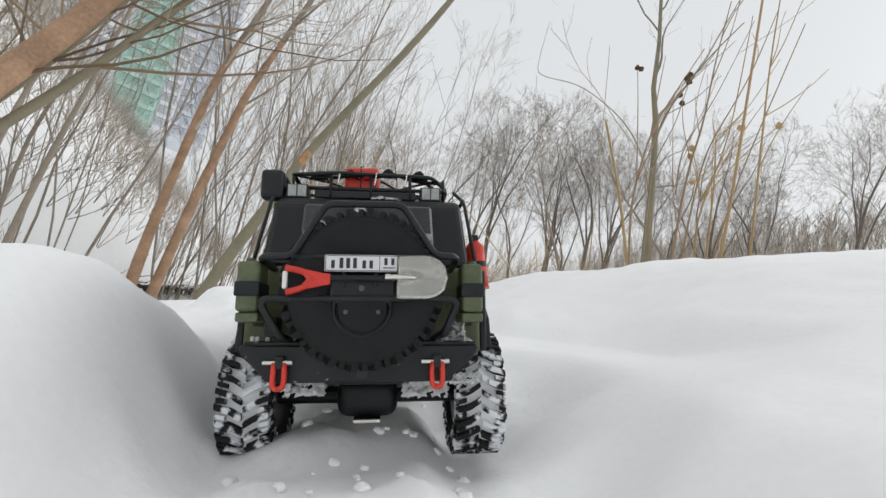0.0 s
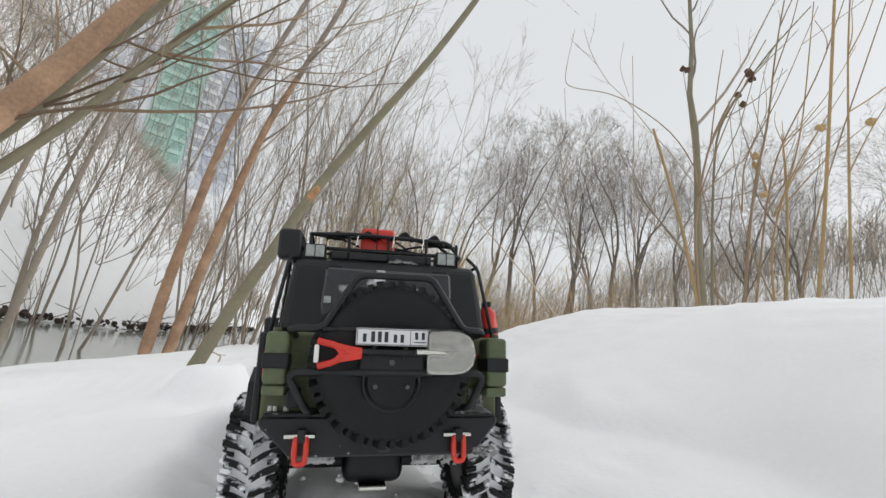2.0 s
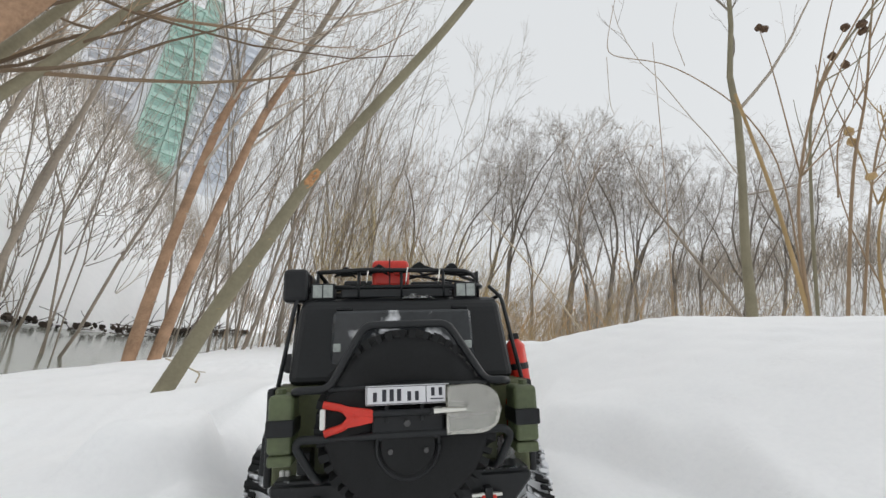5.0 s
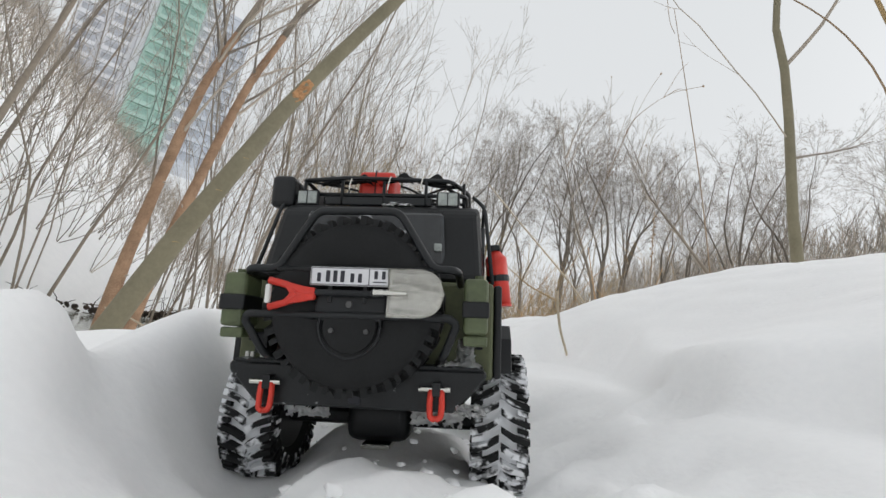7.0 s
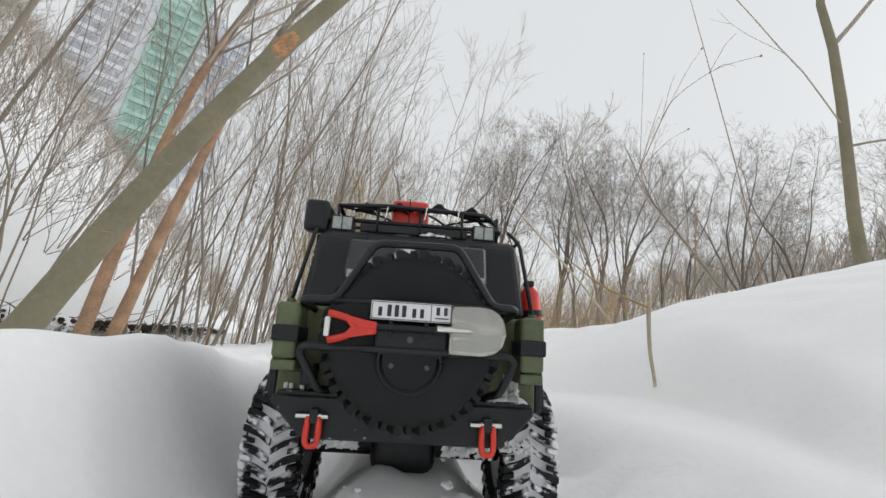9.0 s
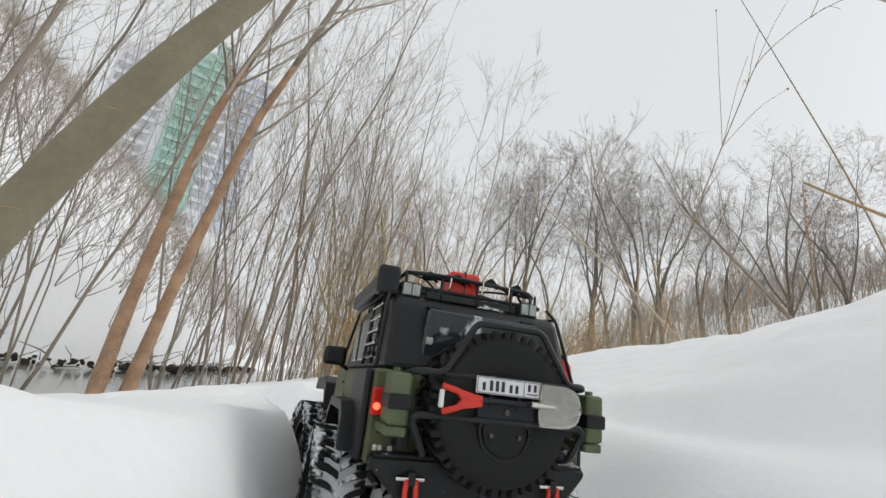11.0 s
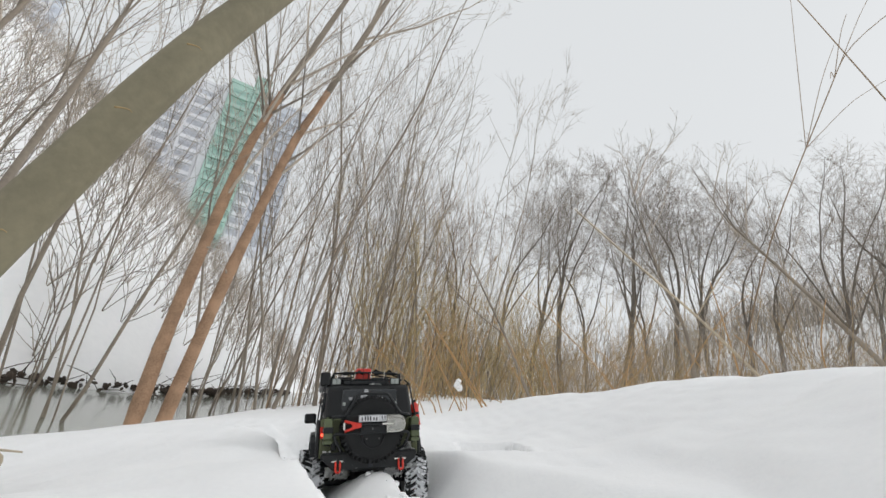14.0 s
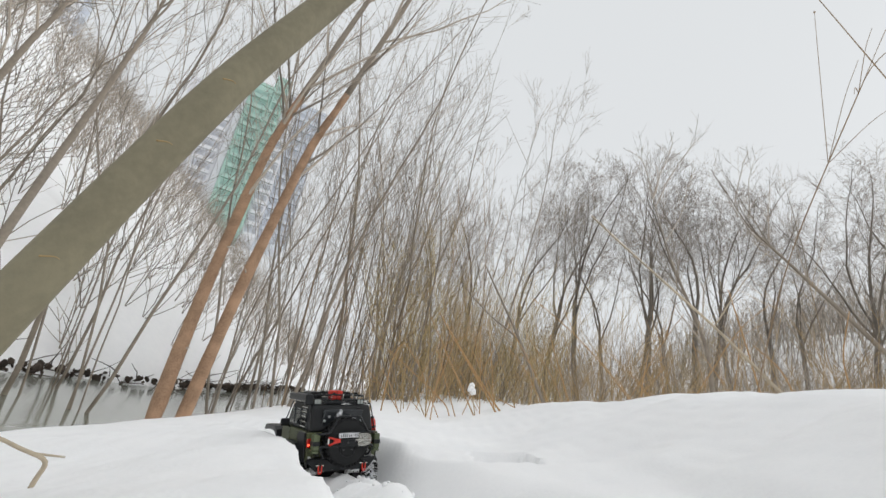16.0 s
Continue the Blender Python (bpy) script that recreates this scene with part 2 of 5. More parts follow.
def ground_sheet():
    xs, ys = steps(-0.8, 1.3, 0.0125, -1200, 1200, 1.07), steps(-0.2, 4.2, 0.0125, -1200, 1500, 1.06)
    gx, gy = np.meshgrid(xs, ys)
    gz = height(gx, gy)
    nx, ny = len(xs), len(ys)
    i = np.arange(nx * ny).reshape(ny, nx)
    q = np.stack([i[:-1, :-1], i[:-1, 1:], i[1:, 1:], i[1:, :-1]], -1).reshape(-1, 4)
    me = bpy.data.meshes.new("ground")
    me.from_pydata(np.stack([gx, gy, gz], -1).reshape(-1, 3).tolist(), [], q.tolist())
    me.materials.append(M_SNOW)
    me.polygons.foreach_set("use_smooth", [True] * len(me.polygons))
    return tagged(new("ground", me), "deep white snow with a driven trench on a river bank", "ground", kind="structure")


ground_sheet()

M_WATER = material("river_water", (0.27, 0.28, 0.235), rough=0.12, scale=0.6, fine=5, bump=0.06, depth=0.05, spread=0.15)
ys_w = np.arange(-40, 140, 4.0)
wv = [(x, y, -0.35) for y in ys_w for x in (-60, -30, -15, -9, -6, -4, -2.5)]
wf = [(r * 7 + c, r * 7 + c + 1, r * 7 + c + 8, r * 7 + c + 7) for r in range(len(ys_w) - 1) for c in range(6)]
tagged(new("water", obj("water", wv, wf, M_WATER)), "grey-green still river water below the snowy bank", "water", kind="structure")


# ---- trees ----
def unit(v):
    return v / (np.linalg.norm(v) + 1e-9)


def bough(rng, start, way, length, r0, r1, n, wander, rise):
    """A polyline that grows from start, wanders and bends upward."""
    pts, w = [np.array(start, float)], unit(np.array(way, float))
    for _ in range(n):
        w = unit(w + rng.normal(0, wander, 3) + np.array([0, 0, rise]))
        pts.append(pts[-1] + w * length / n)
    return np.array(pts), np.linspace(r0, r1, n + 1)


def side_way(rng, axis, spread):
    """A way that leaves axis by about the angle spread."""
    a = unit(np.cross(axis, rng.normal(0, 1, 3)))
    return unit(axis * math.cos(spread) + a * math.sin(spread))


def at_part(pts, s):
    i = min(int(s * (len(pts) - 1)), len(pts) - 2)
    f = s * (len(pts) - 1) - i
    return pts[i] * (1 - f) + pts[i + 1] * f, unit(pts[i + 1] - pts[i])


def twigs_on(rng, fine, pts, r, count, length, spread, lo=0.25, sub=3, tiny=0.0016):
    for _ in range(count):
        s = rng.uniform(lo, 0.99)
        p, ax = at_part(pts, s)
        ln = length * rng.uniform(0.5, 1.25) * (1.1 - 0.45 * s)
        q, rr = bough(rng, p, side_way(rng, ax, rng.uniform(0.5, 1.1) * spread), ln, max(tiny * 1.7, min(r * 0.35, ln * 0.0045)), tiny, 4, 0.09, 0.07)
        fine.add(q, rr, 3, False)
        for _ in range(sub):
            p2, a2 = at_part(q, rng.uniform(0.2, 0.95))
            q2, r2 = bough(rng, p2, side_way(rng, a2, rng.uniform(0.4, 0.9)), ln * rng.uniform(0.25, 0.55), tiny * 1.1, tiny * 0.7, 2, 0.1, 0.08)
            fine.add(q2, r2, 3, False)


def willow_meshes(seed, tall, stems, r0, lean=0.10, twigs=12, bark=None, twig=None, tiny=0.0017):
    """Slender river-bank willow: a few straight stems with long rising whips."""
    rng = np.random.RandomState(seed)
    trunks, fine = [], Tubes()
    for k in range(stems):
        way = np.array([rng.normal(0, lean), rng.normal(0, lean), 1])
        ln = tall * (1 if k == 0 else rng.uniform(0.55, 0.95))
        r = r0 * (1 if k == 0 else rng.uniform(0.35, 0.75))
        pts, rr = bough(rng, (rng.normal(0, r0 * 2.5) if k else 0, rng.normal(0, r0 * 2.5) if k else 0, -0.35), way, ln + 0.35, r, r * 0.10, 12, 0.065, 0.02)
        wood = Tubes()
        wood.add(pts, rr, 7)
        trunks.append(wood.mesh("trunk", bark or M_BARK_GREY))
        for _ in range(3 + int(tall * 0.4)):
            s = rng.uniform(0.25, 0.92)
            p, ax = at_part(pts, s)
            l2 = tall * rng.uniform(0.16, 0.36) * (1.15 - s * 0.75)
            q, qr = bough(rng, p, side_way(rng, ax, rng.uniform(0.3, 0.75)), l2, r * (1 - s * 0.85) * 0.36, tiny * 1.4, 6, 0.05, 0.10)
            fine.add(q, qr, 4, False)
            twigs_on(rng, fine, q, qr[0], int(twigs * 0.5), l2 * 0.45, 0.5, sub=2, tiny=tiny)
        twigs_on(rng, fine, pts, r * 0.4, twigs, tall * 0.12, 0.65, lo=0.25, sub=2, tiny=tiny)
    return (*trunks, fine.mesh("crown", twig or M_TWIG, False))


def broad_meshes(seed, tall, r0, wide=0.2, tiny=0.0036):
    """Bare old tree: a trunk that divides into rising leaders, whose forks end in a domed head of fine twigs."""
    rng = np.random.RandomState(seed)
    wood, fine = Tubes(), Tubes()
    low = tall * rng.uniform(0.27, 0.4)
    mid, half, span = tall * 0.58, tall * 0.42, tall * wide

    def room(p, way):
        """How far the dome reaches from p along way."""
        q = np.array([p[0] / span, p[1] / span, (p[2] - mid) / half])
        d = np.array([way[0] / span, way[1] / span, way[2] / half])
        a, b, c = d @ d, q @ d, q @ q - 1
        return (-b + math.sqrt(max(b * b - a * c, 0.0))) / a

    def grow(p, way, length, r, level):
        length = min(length, max(room(p, unit(np.array(way))) * rng.uniform(0.88, 1.04), length * 0.3))
        pts, rr = bough(rng, p, way, length, r, max(r * (0.12, 0.2, 0.4, 0.7)[level], tiny), (9, 6, 4, 3)[level], (0.11, 0.15, 0.16, 0.16)[level], (0.05, 0.035, 0.02, 0.02)[level])
        (wood if level < 2 else fine).add(pts, rr, (7, 5, 3, 3)[level], False)
        if level == 3:
            for _ in range(2):
                p2, a2 = at_part(pts, rng.uniform(0.2, 0.9))
                q2, r2 = bough(rng, p2, side_way(rng, a2, rng.uniform(0.4, 0.9)), length * rng.uniform(0.35, 0.6), tiny, tiny * 0.7, 2, 0.12, 0.05)
                fine.add(q2, r2, 3, False)
            return
        count = (8, 6, 5)[level]
        for i in range(count):
            at = 0.18 + 0.8 * (i + rng.uniform(0, 0.9)) / count
            p2, a2 = at_part(pts, min(at, 0.98))
            part_r = r * (1 - 0.75 * at)
            grow(p2, side_way(rng, a2, rng.uniform(0.42, 0.95)), tall * (0.24, 0.13, 0.065)[level] * rng.uniform(0.7, 1.2) * (1.15 - 0.35 * at), max(part_r * (0.34, 0.38, 0.5)[level], tiny * 1.3), level + 1)

    pts, rr = bough(rng, (0, 0, -0.5), (rng.normal(0, 0.05), rng.normal(0, 0.05), 1), low + 0.5, r0, r0 * 0.82, 6, 0.045, 0.03)
    wood.add(pts, rr, 9)
    leaders = 3 + seed % 3
    for k in range(leaders):
        turn = 6.283 * (k + rng.uniform(-0.25, 0.25)) / leaders
        out = rng.uniform(0.25, 0.62) if k else 0.05
        start, _ = at_part(pts, 0.99 if k < 2 else rng.uniform(0.7, 0.98))
        grow(start, (math.cos(turn) * out, math.sin(turn) * out, 1), tall * 0.8, r0 * (0.42 if k else 0.58), 0)
    return wood.mesh("trunk", M_BARK_DARK), fine.mesh("crown", M_TWIG_DARK, False)


def tree_thing(name, meshes, m, label, category="tree", group=""):
    root = new(name)
    root.matrix_world = m
    for me in meshes:
        ob = new(me.name.split(".")[0], me)
        ob.parent = root
        if ob.name.startswith(("crown", "twigs")):
            tagged(ob, kind="stuff")
    return tagged(root, label, category, group)


def place(az, dist, cx=0.1, cy=1.8):
    return cx + dist * math.sin(radians(az)), cy + dist * math.cos(radians(az))


def stand(az, dist, turn=0, tilt=(0, 0), size=1.0):
    x, y = place(az, dist)
    return pose(x, y, h1(x, y), tilt[0], tilt[1], turn) @ Matrix.Scale(size, 4)


rng = np.random.RandomState(4)
WILLOWS = [willow_meshes(20 + k, 10.5 + 1.2 * (k % 3), 2 + k % 3, 0.027 + 0.01 * (k % 2), twigs=11, tiny=0.0025) for k in range(6)]
YELLOWS = [willow_meshes(40 + k, 6.5 + k, 5, 0.04, 0.2, twigs=16, twig=M_TWIG_YELLOW) for k in range(2)]
BROADS = [broad_meshes(60 + k, 14.0, 0.135, 0.19 + 0.03 * (k % 3)) for k in range(5)]

# willow thicket along the bank
spots = []
for az, dist in [(-31, 8), (-33.5, 11), (-19.5, 9.5), (-18, 12), (-15.5, 10), (-12.5, 11), (-11, 15), (-9.5, 12.5),
                 (-8, 16), (-6.5, 13), (-5, 17), (-3.5, 14), (-2, 18), (-0.5, 15.5), (1.5, 19), (-16.5, 17), (-13, 19),
                 (-1, 23), (-36, 9), (-44, 10), (-49, 9), (-55, 8), (-11.8, 8.7), (-7.5, 10.4), (-3, 11.8), (-1.5, 11.3), (-0.4, 12.6), (8.5, 12.5)]:
    k = rng.randint(len(WILLOWS))
    t = tree_thing("willow", WILLOWS[k], stand(az + rng.uniform(-0.4, 0.4), dist, rng.uniform(0, 360), (rng.uniform(-4, 4), rng.uniform(1, 10)), rng.uniform(0.8, 1.1)),
                   "slender bare grey-brown willow on the snowy river bank", "tree", "willows on the bank")
for az, dist in [(3, 11), (6, 14), (0.5, 10), (9, 17), (12, 19), (4.5, 19), (31, 17), (33, 19)]:
    tree_thing("willow", YELLOWS[rng.randint(2)], stand(az, dist, rng.uniform(0, 360), (0, 0), rng.uniform(0.55, 0.85)),
               "bare willow shrub with yellowish twigs in the snow", "tree", "yellow willows")
# broad bare trees beyond the crest: bearing, distance, height, sideways lean
for az, dist, tall, tilt in [(7.7, 30, 14.6, -3), (11.8, 24, 12.4, -6), (16.6, 26, 14.8, 0), (20.4, 28, 16.6, 1), (26.7, 26, 14.2, -4), (27.8, 26.7, 15.6, 1), (32.7, 26, 15.3, 0), (34.0, 27.2, 14.2, 4), (36.2, 30, 14.4, 4), (39.2, 32, 14.2, 3),
                             (42.1, 34, 14.0, 2), (46.5, 20, 10.9, 1), (52.5, 22, 10.5, 0), (60, 24, 12, 0), (70, 22, 12, 0), (30.2, 37, 16, 0), (23.3, 37, 16.5, 0), (2.5, 33, 14, -2), (-3, 36, 15, 0), (49, 34, 13, 0)]:
    tree_thing("broad_tree", BROADS[rng.randint(5)], stand(az, dist, rng.uniform(0, 360), (0, tilt), tall / 14.0),
               "tall bare grey tree with a domed twiggy crown", "tree", "trees behind the crest")


# twin orange trunks beside the water
def twin_tree():
    r = np.random.RandomState(8)
    root = new("twin_willow")
    x0, y0 = -2.6, 7.8
    root.matrix_world = pose(x0, y0, h1(x0, y0))
    for rows, r0 in (([(-2.614, 7.766, -0.846), (-2.596, 7.775, -0.252), (-2.56, 7.784, 1.008), (-2.397, 7.856, 3.375), (-2.244, 7.919, 4.212), (-1.759, 8.09, 6.363), (-1.075, 8.306, 9.504)], 0.085), ([(-2.371, 7.873, -0.846), (-2.335, 7.883, -0.153), (-2.191, 7.937, 1.404), (-1.885, 8.045, 3.735), (-1.678, 8.117, 4.491), (-1.093, 8.252, 6.84), (-0.445, 8.396, 9.954)], 0.083)):
        rows = [(x - x0, y - y0, z - h1(x0, y0)) for x, y, z in rows]
        pts = np.array(rows, float)
        s = np.linspace(0, len(pts) - 1, 26)
        smooth = np.stack([np.interp(s, range(len(pts)), pts[:, c]) for c in range(3)], 1)
        smooth[1:-1] = (smooth[:-2] + smooth[1:-1] * 2 + smooth[2:]) / 4
        w, fine = Tubes(), Tubes()
        rad = np.linspace(r0 * 1.12, r0 * 0.34, 26) * (1 + 0.04 * r.normal(0, 1, 26))
        upper = Tubes()
        w.add(smooth[:18], rad[:18], 12)
        upper.add(smooth[17:], rad[17:] * 0.97, 10)
        for _ in range(12):
            p, ax = at_part(smooth, r.uniform(0.4, 0.95))
            q, qr = bough(r, p, side_way(r, ax, r.uniform(0.4, 0.8)), r.uniform(1.4, 3.0), 0.022, 0.004, 6, 0.07, 0.1)
            fine.add(q, qr, 4, False)
            twigs_on(r, fine, q, 0.02, 8, 1.0, 0.5, sub=2, tiny=0.0018)
        for _ in range(8):
            p, ax = at_part(smooth, r.uniform(0.15, 0.5))
            q, qr = bough(r, p, side_way(r, ax, 1.1), r.uniform(0.06, 0.15), 0.02, 0.008, 2, 0.1, 0)
            fine.add(q, qr, 5)
        for me in (w.mesh("trunk", M_BARK_ORANGE), upper.mesh("upper_trunk", M_BARK_GREY), fine.mesh("crown", M_TWIG, False)):
            ob = new(me.name.split(".")[0], me)
            ob.parent = root
            if ob.name.startswith("crown"):
                tagged(ob, kind="stuff")
    tagged(root, "twin orange-barked willow trunks beside the river", "tree")


twin_tree()


# leaning olive trunk with a torn scar
def leaning_trunk():
    r = np.random.RandomState(12)
    root = new("leaning_willow")
    root.matrix_world = pose(-0.452, 2.56, 0.32)
    rows = [(-0.05, -0.02, -0.17), (0.0, 0.0, 0.0), (0.085, 0.04, 0.30), (0.193, 0.046, 0.576), (0.265, 0.136, 0.854), (0.45, 0.17, 1.25), (0.74, 0.2, 1.83), (1.05, 0.25, 2.6), (1.3, 0.3, 3.6), (1.45, 0.35, 5.0)]
    pts = np.array(rows)
    s = np.linspace(0, len(pts) - 1, 46)
    line = np.stack([np.interp(s, range(len(pts)), pts[:, c]) for c in range(3)], 1)
    for _ in range(4):
        line[1:-1] = (line[:-2] + line[1:-1] * 2 + line[2:]) / 4
    rad = np.interp(s, [0, 4, 6, 9], [0.032, 0.0235, 0.0198, 0.011])
    w, fine = Tubes(), Tubes()
    w.add(line, rad, 18)
    for k in range(4):
        p, ax = at_part(line, 0.74 + 0.07 * k)
        q, qr = bough(r, p, side_way(r, ax, 0.5), r.uniform(0.7, 1.3), 0.007, 0.0015, 7, 0.06, 0.08)
        fine.add(q, qr, 5, False)
        twigs_on(r, fine, q, 0.01, 8, 0.5, 0.6, tiny=0.0012)
    for me in (w.mesh("trunk", M_BARK_OLIVE), fine.mesh("crown", M_TWIG, False)):
        ob = new(me.name.split(".")[0], me)
        ob.parent = root
        if ob.name.startswith("crown"):
            tagged(ob, kind="stuff")
    tagged(root, "smooth olive-grey leaning willow trunk with a torn scar", "tree")
    return root, line, rad


leaning, lean_line, lean_rad = leaning_trunk()


# slim tree on the bank crest
def crest_tree():
    r = np.random.RandomState(31)
    root = new("young_tree")
    x0, y0 = 2.33, 3.02
    root.matrix_world = pose(x0, y0, h1(x0, y0))
    rows = np.array([(0.02, -0.01, -0.3), (0.0, 0.0, 0.0), (-0.04, 0.04, 0.6), (-0.06, 0.06, 1.2), (-0.075, 0.08, 1.52), (-0.11, 0.11, 1.8), (-0.12, 0.1, 2.2), (-0.16, 0.12, 2.8), (-0.15, 0.1, 3.6)])
    w, fine = Tubes(), Tubes()
    w.add(rows, np.array([0.036, 0.033, 0.026, 0.0235, 0.022, 0.019, 0.016, 0.012, 0.006]), 12)
    for z, way, ln, r0 in ((1.53, (0.35, -0.1, 0.5), 1.6, 0.012), (0.95, (0.2, -0.15, 0.05), 0.4, 0.007), (1.9, (0.3, 0.1, 0.5), 1.3, 0.011), (1.05, (-0.5, 0.0, 0.45), 1.5, 0.004), (2.3, (-0.3, 0.2, 0.6), 1.0, 0.008), (2.5, (0.3, 0.2, 0.7), 1.0, 0.008)):
        p = np.array([np.interp(z, rows[:, 2], rows[:, c]) for c in range(3)])
        q, qr = bough(r, p, way, ln, r0, 0.002, 9, 0.08, 0.04)
        fine.add(q, qr, 5, False)
        twigs_on(r, fine, q, r0, 5, 0.4, 0.6, sub=1, tiny=0.0010)
    for me in (w.mesh("trunk", M_BARK_OLIVE), fine.mesh("crown", M_TWIG, False)):
        ob = new(me.name.split(".")[0], me)
        ob.parent = root
        if ob.name.startswith("crown"):
            tagged(ob, kind="stuff")
    tagged(root, "slim crooked bare tree on the snow crest", "tree")


crest_tree()


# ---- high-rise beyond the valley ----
# distance haze is painted in: wall and window colours are paled to carry it
M_WALL_WHITE = material("hazed_white_panel", (0.74, 0.74, 0.76), rough=0.7, scale=0.4, fine=4, bump=0, spread=0.06)
M_WALL_GREEN = material("hazed_green_panel", (0.43, 0.6, 0.53), rough=0.6, scale=0.4, fine=4, bump=0, spread=0.12)
M_WALL_VIOLET = material("hazed_violet_panel", (0.62, 0.65, 0.7), rough=0.6, scale=0.4, fine=4, bump=0, spread=0.08)
M_GLASS_HAZED = material("hazed_window_glass", (0.52, 0.53, 0.57), rough=0.2, scale=0.5, fine=4, bump=0, spread=0.3)
M_GLASS_GREEN = material("hazed_green_glazing", (0.33, 0.5, 0.44), rough=0.25, scale=0.5, fine=4, bump=0, spread=0.3)


def box(bm, x0, x1, y0, y1, z0, z1):
    v = [bm.verts.new(p) for p in ((x0, y0, z0), (x1, y0, z0), (x1, y1, z0), (x0, y1, z0), (x0, y0, z1), (x1, y0, z1), (x1, y1, z1), (x0, y1, z1))]
    for f in ((0, 3, 2, 1), (4, 5, 6, 7), (0, 1, 5, 4), (1, 2, 6, 5), (2, 3, 7, 6), (3, 0, 4, 7)):
        bm.faces.new([v[i] for i in f])
    return v


# this glazing is paled for haze like the walls
M_GLASS_VIOLET = material("hazed_violet_glazing", (0.53, 0.56, 0.62), rough=0.25, scale=0.5, fine=4, bump=0, spread=0.2)
GLAZING = {"hazed_green_panel": M_GLASS_GREEN, "hazed_violet_panel": M_GLASS_VIOLET}


def tower(az, dist, base, wings, turn, label):
    """wings: x from, x to, depth from, depth to, top, wall material, window columns."""
    root = new("apartment_building")
    root.matrix_world = pose(dist * math.sin(radians(az)), dist * math.cos(radians(az)), base, 0, 0, -az + turn)
    for x0, x1, y0, y1, top, mat, cols in wings:
        bm = bmesh.new()
        box(bm, x0, x1, y0, y1, 0, top)
        box(bm, x0 - 0.3, x1 + 0.3, y0 - 0.3, y1, top, top + 0.8)
        wall = part("wall", bm, mat, root)
        for storey in range(int(top / 3)):
            for c in range(cols):
                w = (x1 - x0) / cols
                bm = bmesh.new()
                box(bm, x0 + w * (c + 0.14), x0 + w * (c + 0.86), y0 - 0.12, y0 + 0.05, storey * 3 + 0.9, storey * 3 + 2.5)
                part("window", bm, GLAZING.get(mat.name, M_GLASS_HAZED), wall)
                if w > 2.5:
                    bm = bmesh.new()
                    box(bm, x0 + w * (c + 0.10), x0 + w * (c + 0.90), y0 - 0.9, y0, storey * 3 - 0.15, storey * 3 + 0.75)
                    part("balcony", bm, mat, wall)
    return tagged(root, label, "building")


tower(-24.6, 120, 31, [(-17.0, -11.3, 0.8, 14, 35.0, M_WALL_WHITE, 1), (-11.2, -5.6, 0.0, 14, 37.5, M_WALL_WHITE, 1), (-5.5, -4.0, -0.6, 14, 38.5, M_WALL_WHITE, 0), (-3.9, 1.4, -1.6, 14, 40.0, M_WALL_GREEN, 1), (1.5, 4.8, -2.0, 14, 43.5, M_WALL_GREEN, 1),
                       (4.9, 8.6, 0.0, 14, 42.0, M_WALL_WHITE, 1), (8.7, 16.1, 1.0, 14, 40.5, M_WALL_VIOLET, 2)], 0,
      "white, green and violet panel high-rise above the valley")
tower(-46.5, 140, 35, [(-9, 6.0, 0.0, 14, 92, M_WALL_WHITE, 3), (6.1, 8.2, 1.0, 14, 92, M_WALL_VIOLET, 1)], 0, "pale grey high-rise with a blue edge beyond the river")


def leaning_tree(name, rows, r0, seed, label, limb=2.2):
    """A bare tree that leans, with side limbs along its upper edge."""
    r = np.random.RandomState(seed)
    root = new(name)
    x0, y0 = rows[0][0], rows[0][1]
    root.matrix_world = pose(x0, y0, rows[0][2])
    pts = np.array(rows, float) - rows[0]
    s = np.linspace(0, len(pts) - 1, 20)
    line = np.stack([np.interp(s, range(len(pts)), pts[:, c]) for c in range(3)], 1)
    line[1:-1] = (line[:-2] + line[1:-1] * 2 + line[2:]) / 4
    w, fine = Tubes(), Tubes()
    w.add(line, np.linspace(r0, r0 * 0.06, 20), 8)
    for _ in range(12):
        p, ax = at_part(line, r.uniform(0.3, 0.98))
        q, qr = bough(r, p, unit(side_way(r, ax, 0.7) + np.array([0, 0, 0.5])), r.uniform(0.4, 1.0) * limb, r0 * 0.3, 0.004, 6, 0.12, 0.1)
        fine.add(q, qr, 4, False)
        twigs_on(r, fine, q, 0.02, 8, 0.7, 0.7, sub=3, tiny=0.0022)
    for me in (w.mesh("trunk", M_BARK_GREY), fine.mesh("crown", M_TWIG, False)):
        ob = new(me.name.split(".")[0], me)
        ob.parent = root
        if ob.name.startswith("crown"):
            tagged(ob, kind="stuff")
    return tagged(root, label, "tree")


leaning_tree("leaning_tree", [(8.9, 8.75, 1.3), (8.27, 9.37, 2.66), (7.36, 10.28, 4.45), (6.85, 10.71, 5.33), (6.5, 11.0, 6.4)], 0.055, 71, "dark bare tree leaning steeply behind the crest")
leaning_tree("leaning_tree", [(5.2, 9.45, 0.9), (5.08, 9.52, 2.28), (4.58, 9.83, 3.83), (4.2, 10.05, 5.6)], 0.05, 72, "slender grey tree that leans behind the crest")
leaning_tree("crooked_willow", [(-2.62, 4.9, -0.25), (-2.56, 4.97, 1.04), (-2.48, 5.04, 1.97), (-2.41, 5.1, 2.8), (-2.39, 5.12, 3.46), (-2.2, 5.2, 4.6)], 0.034, 73, "crooked grey-brown willow beside the river", 1.3)
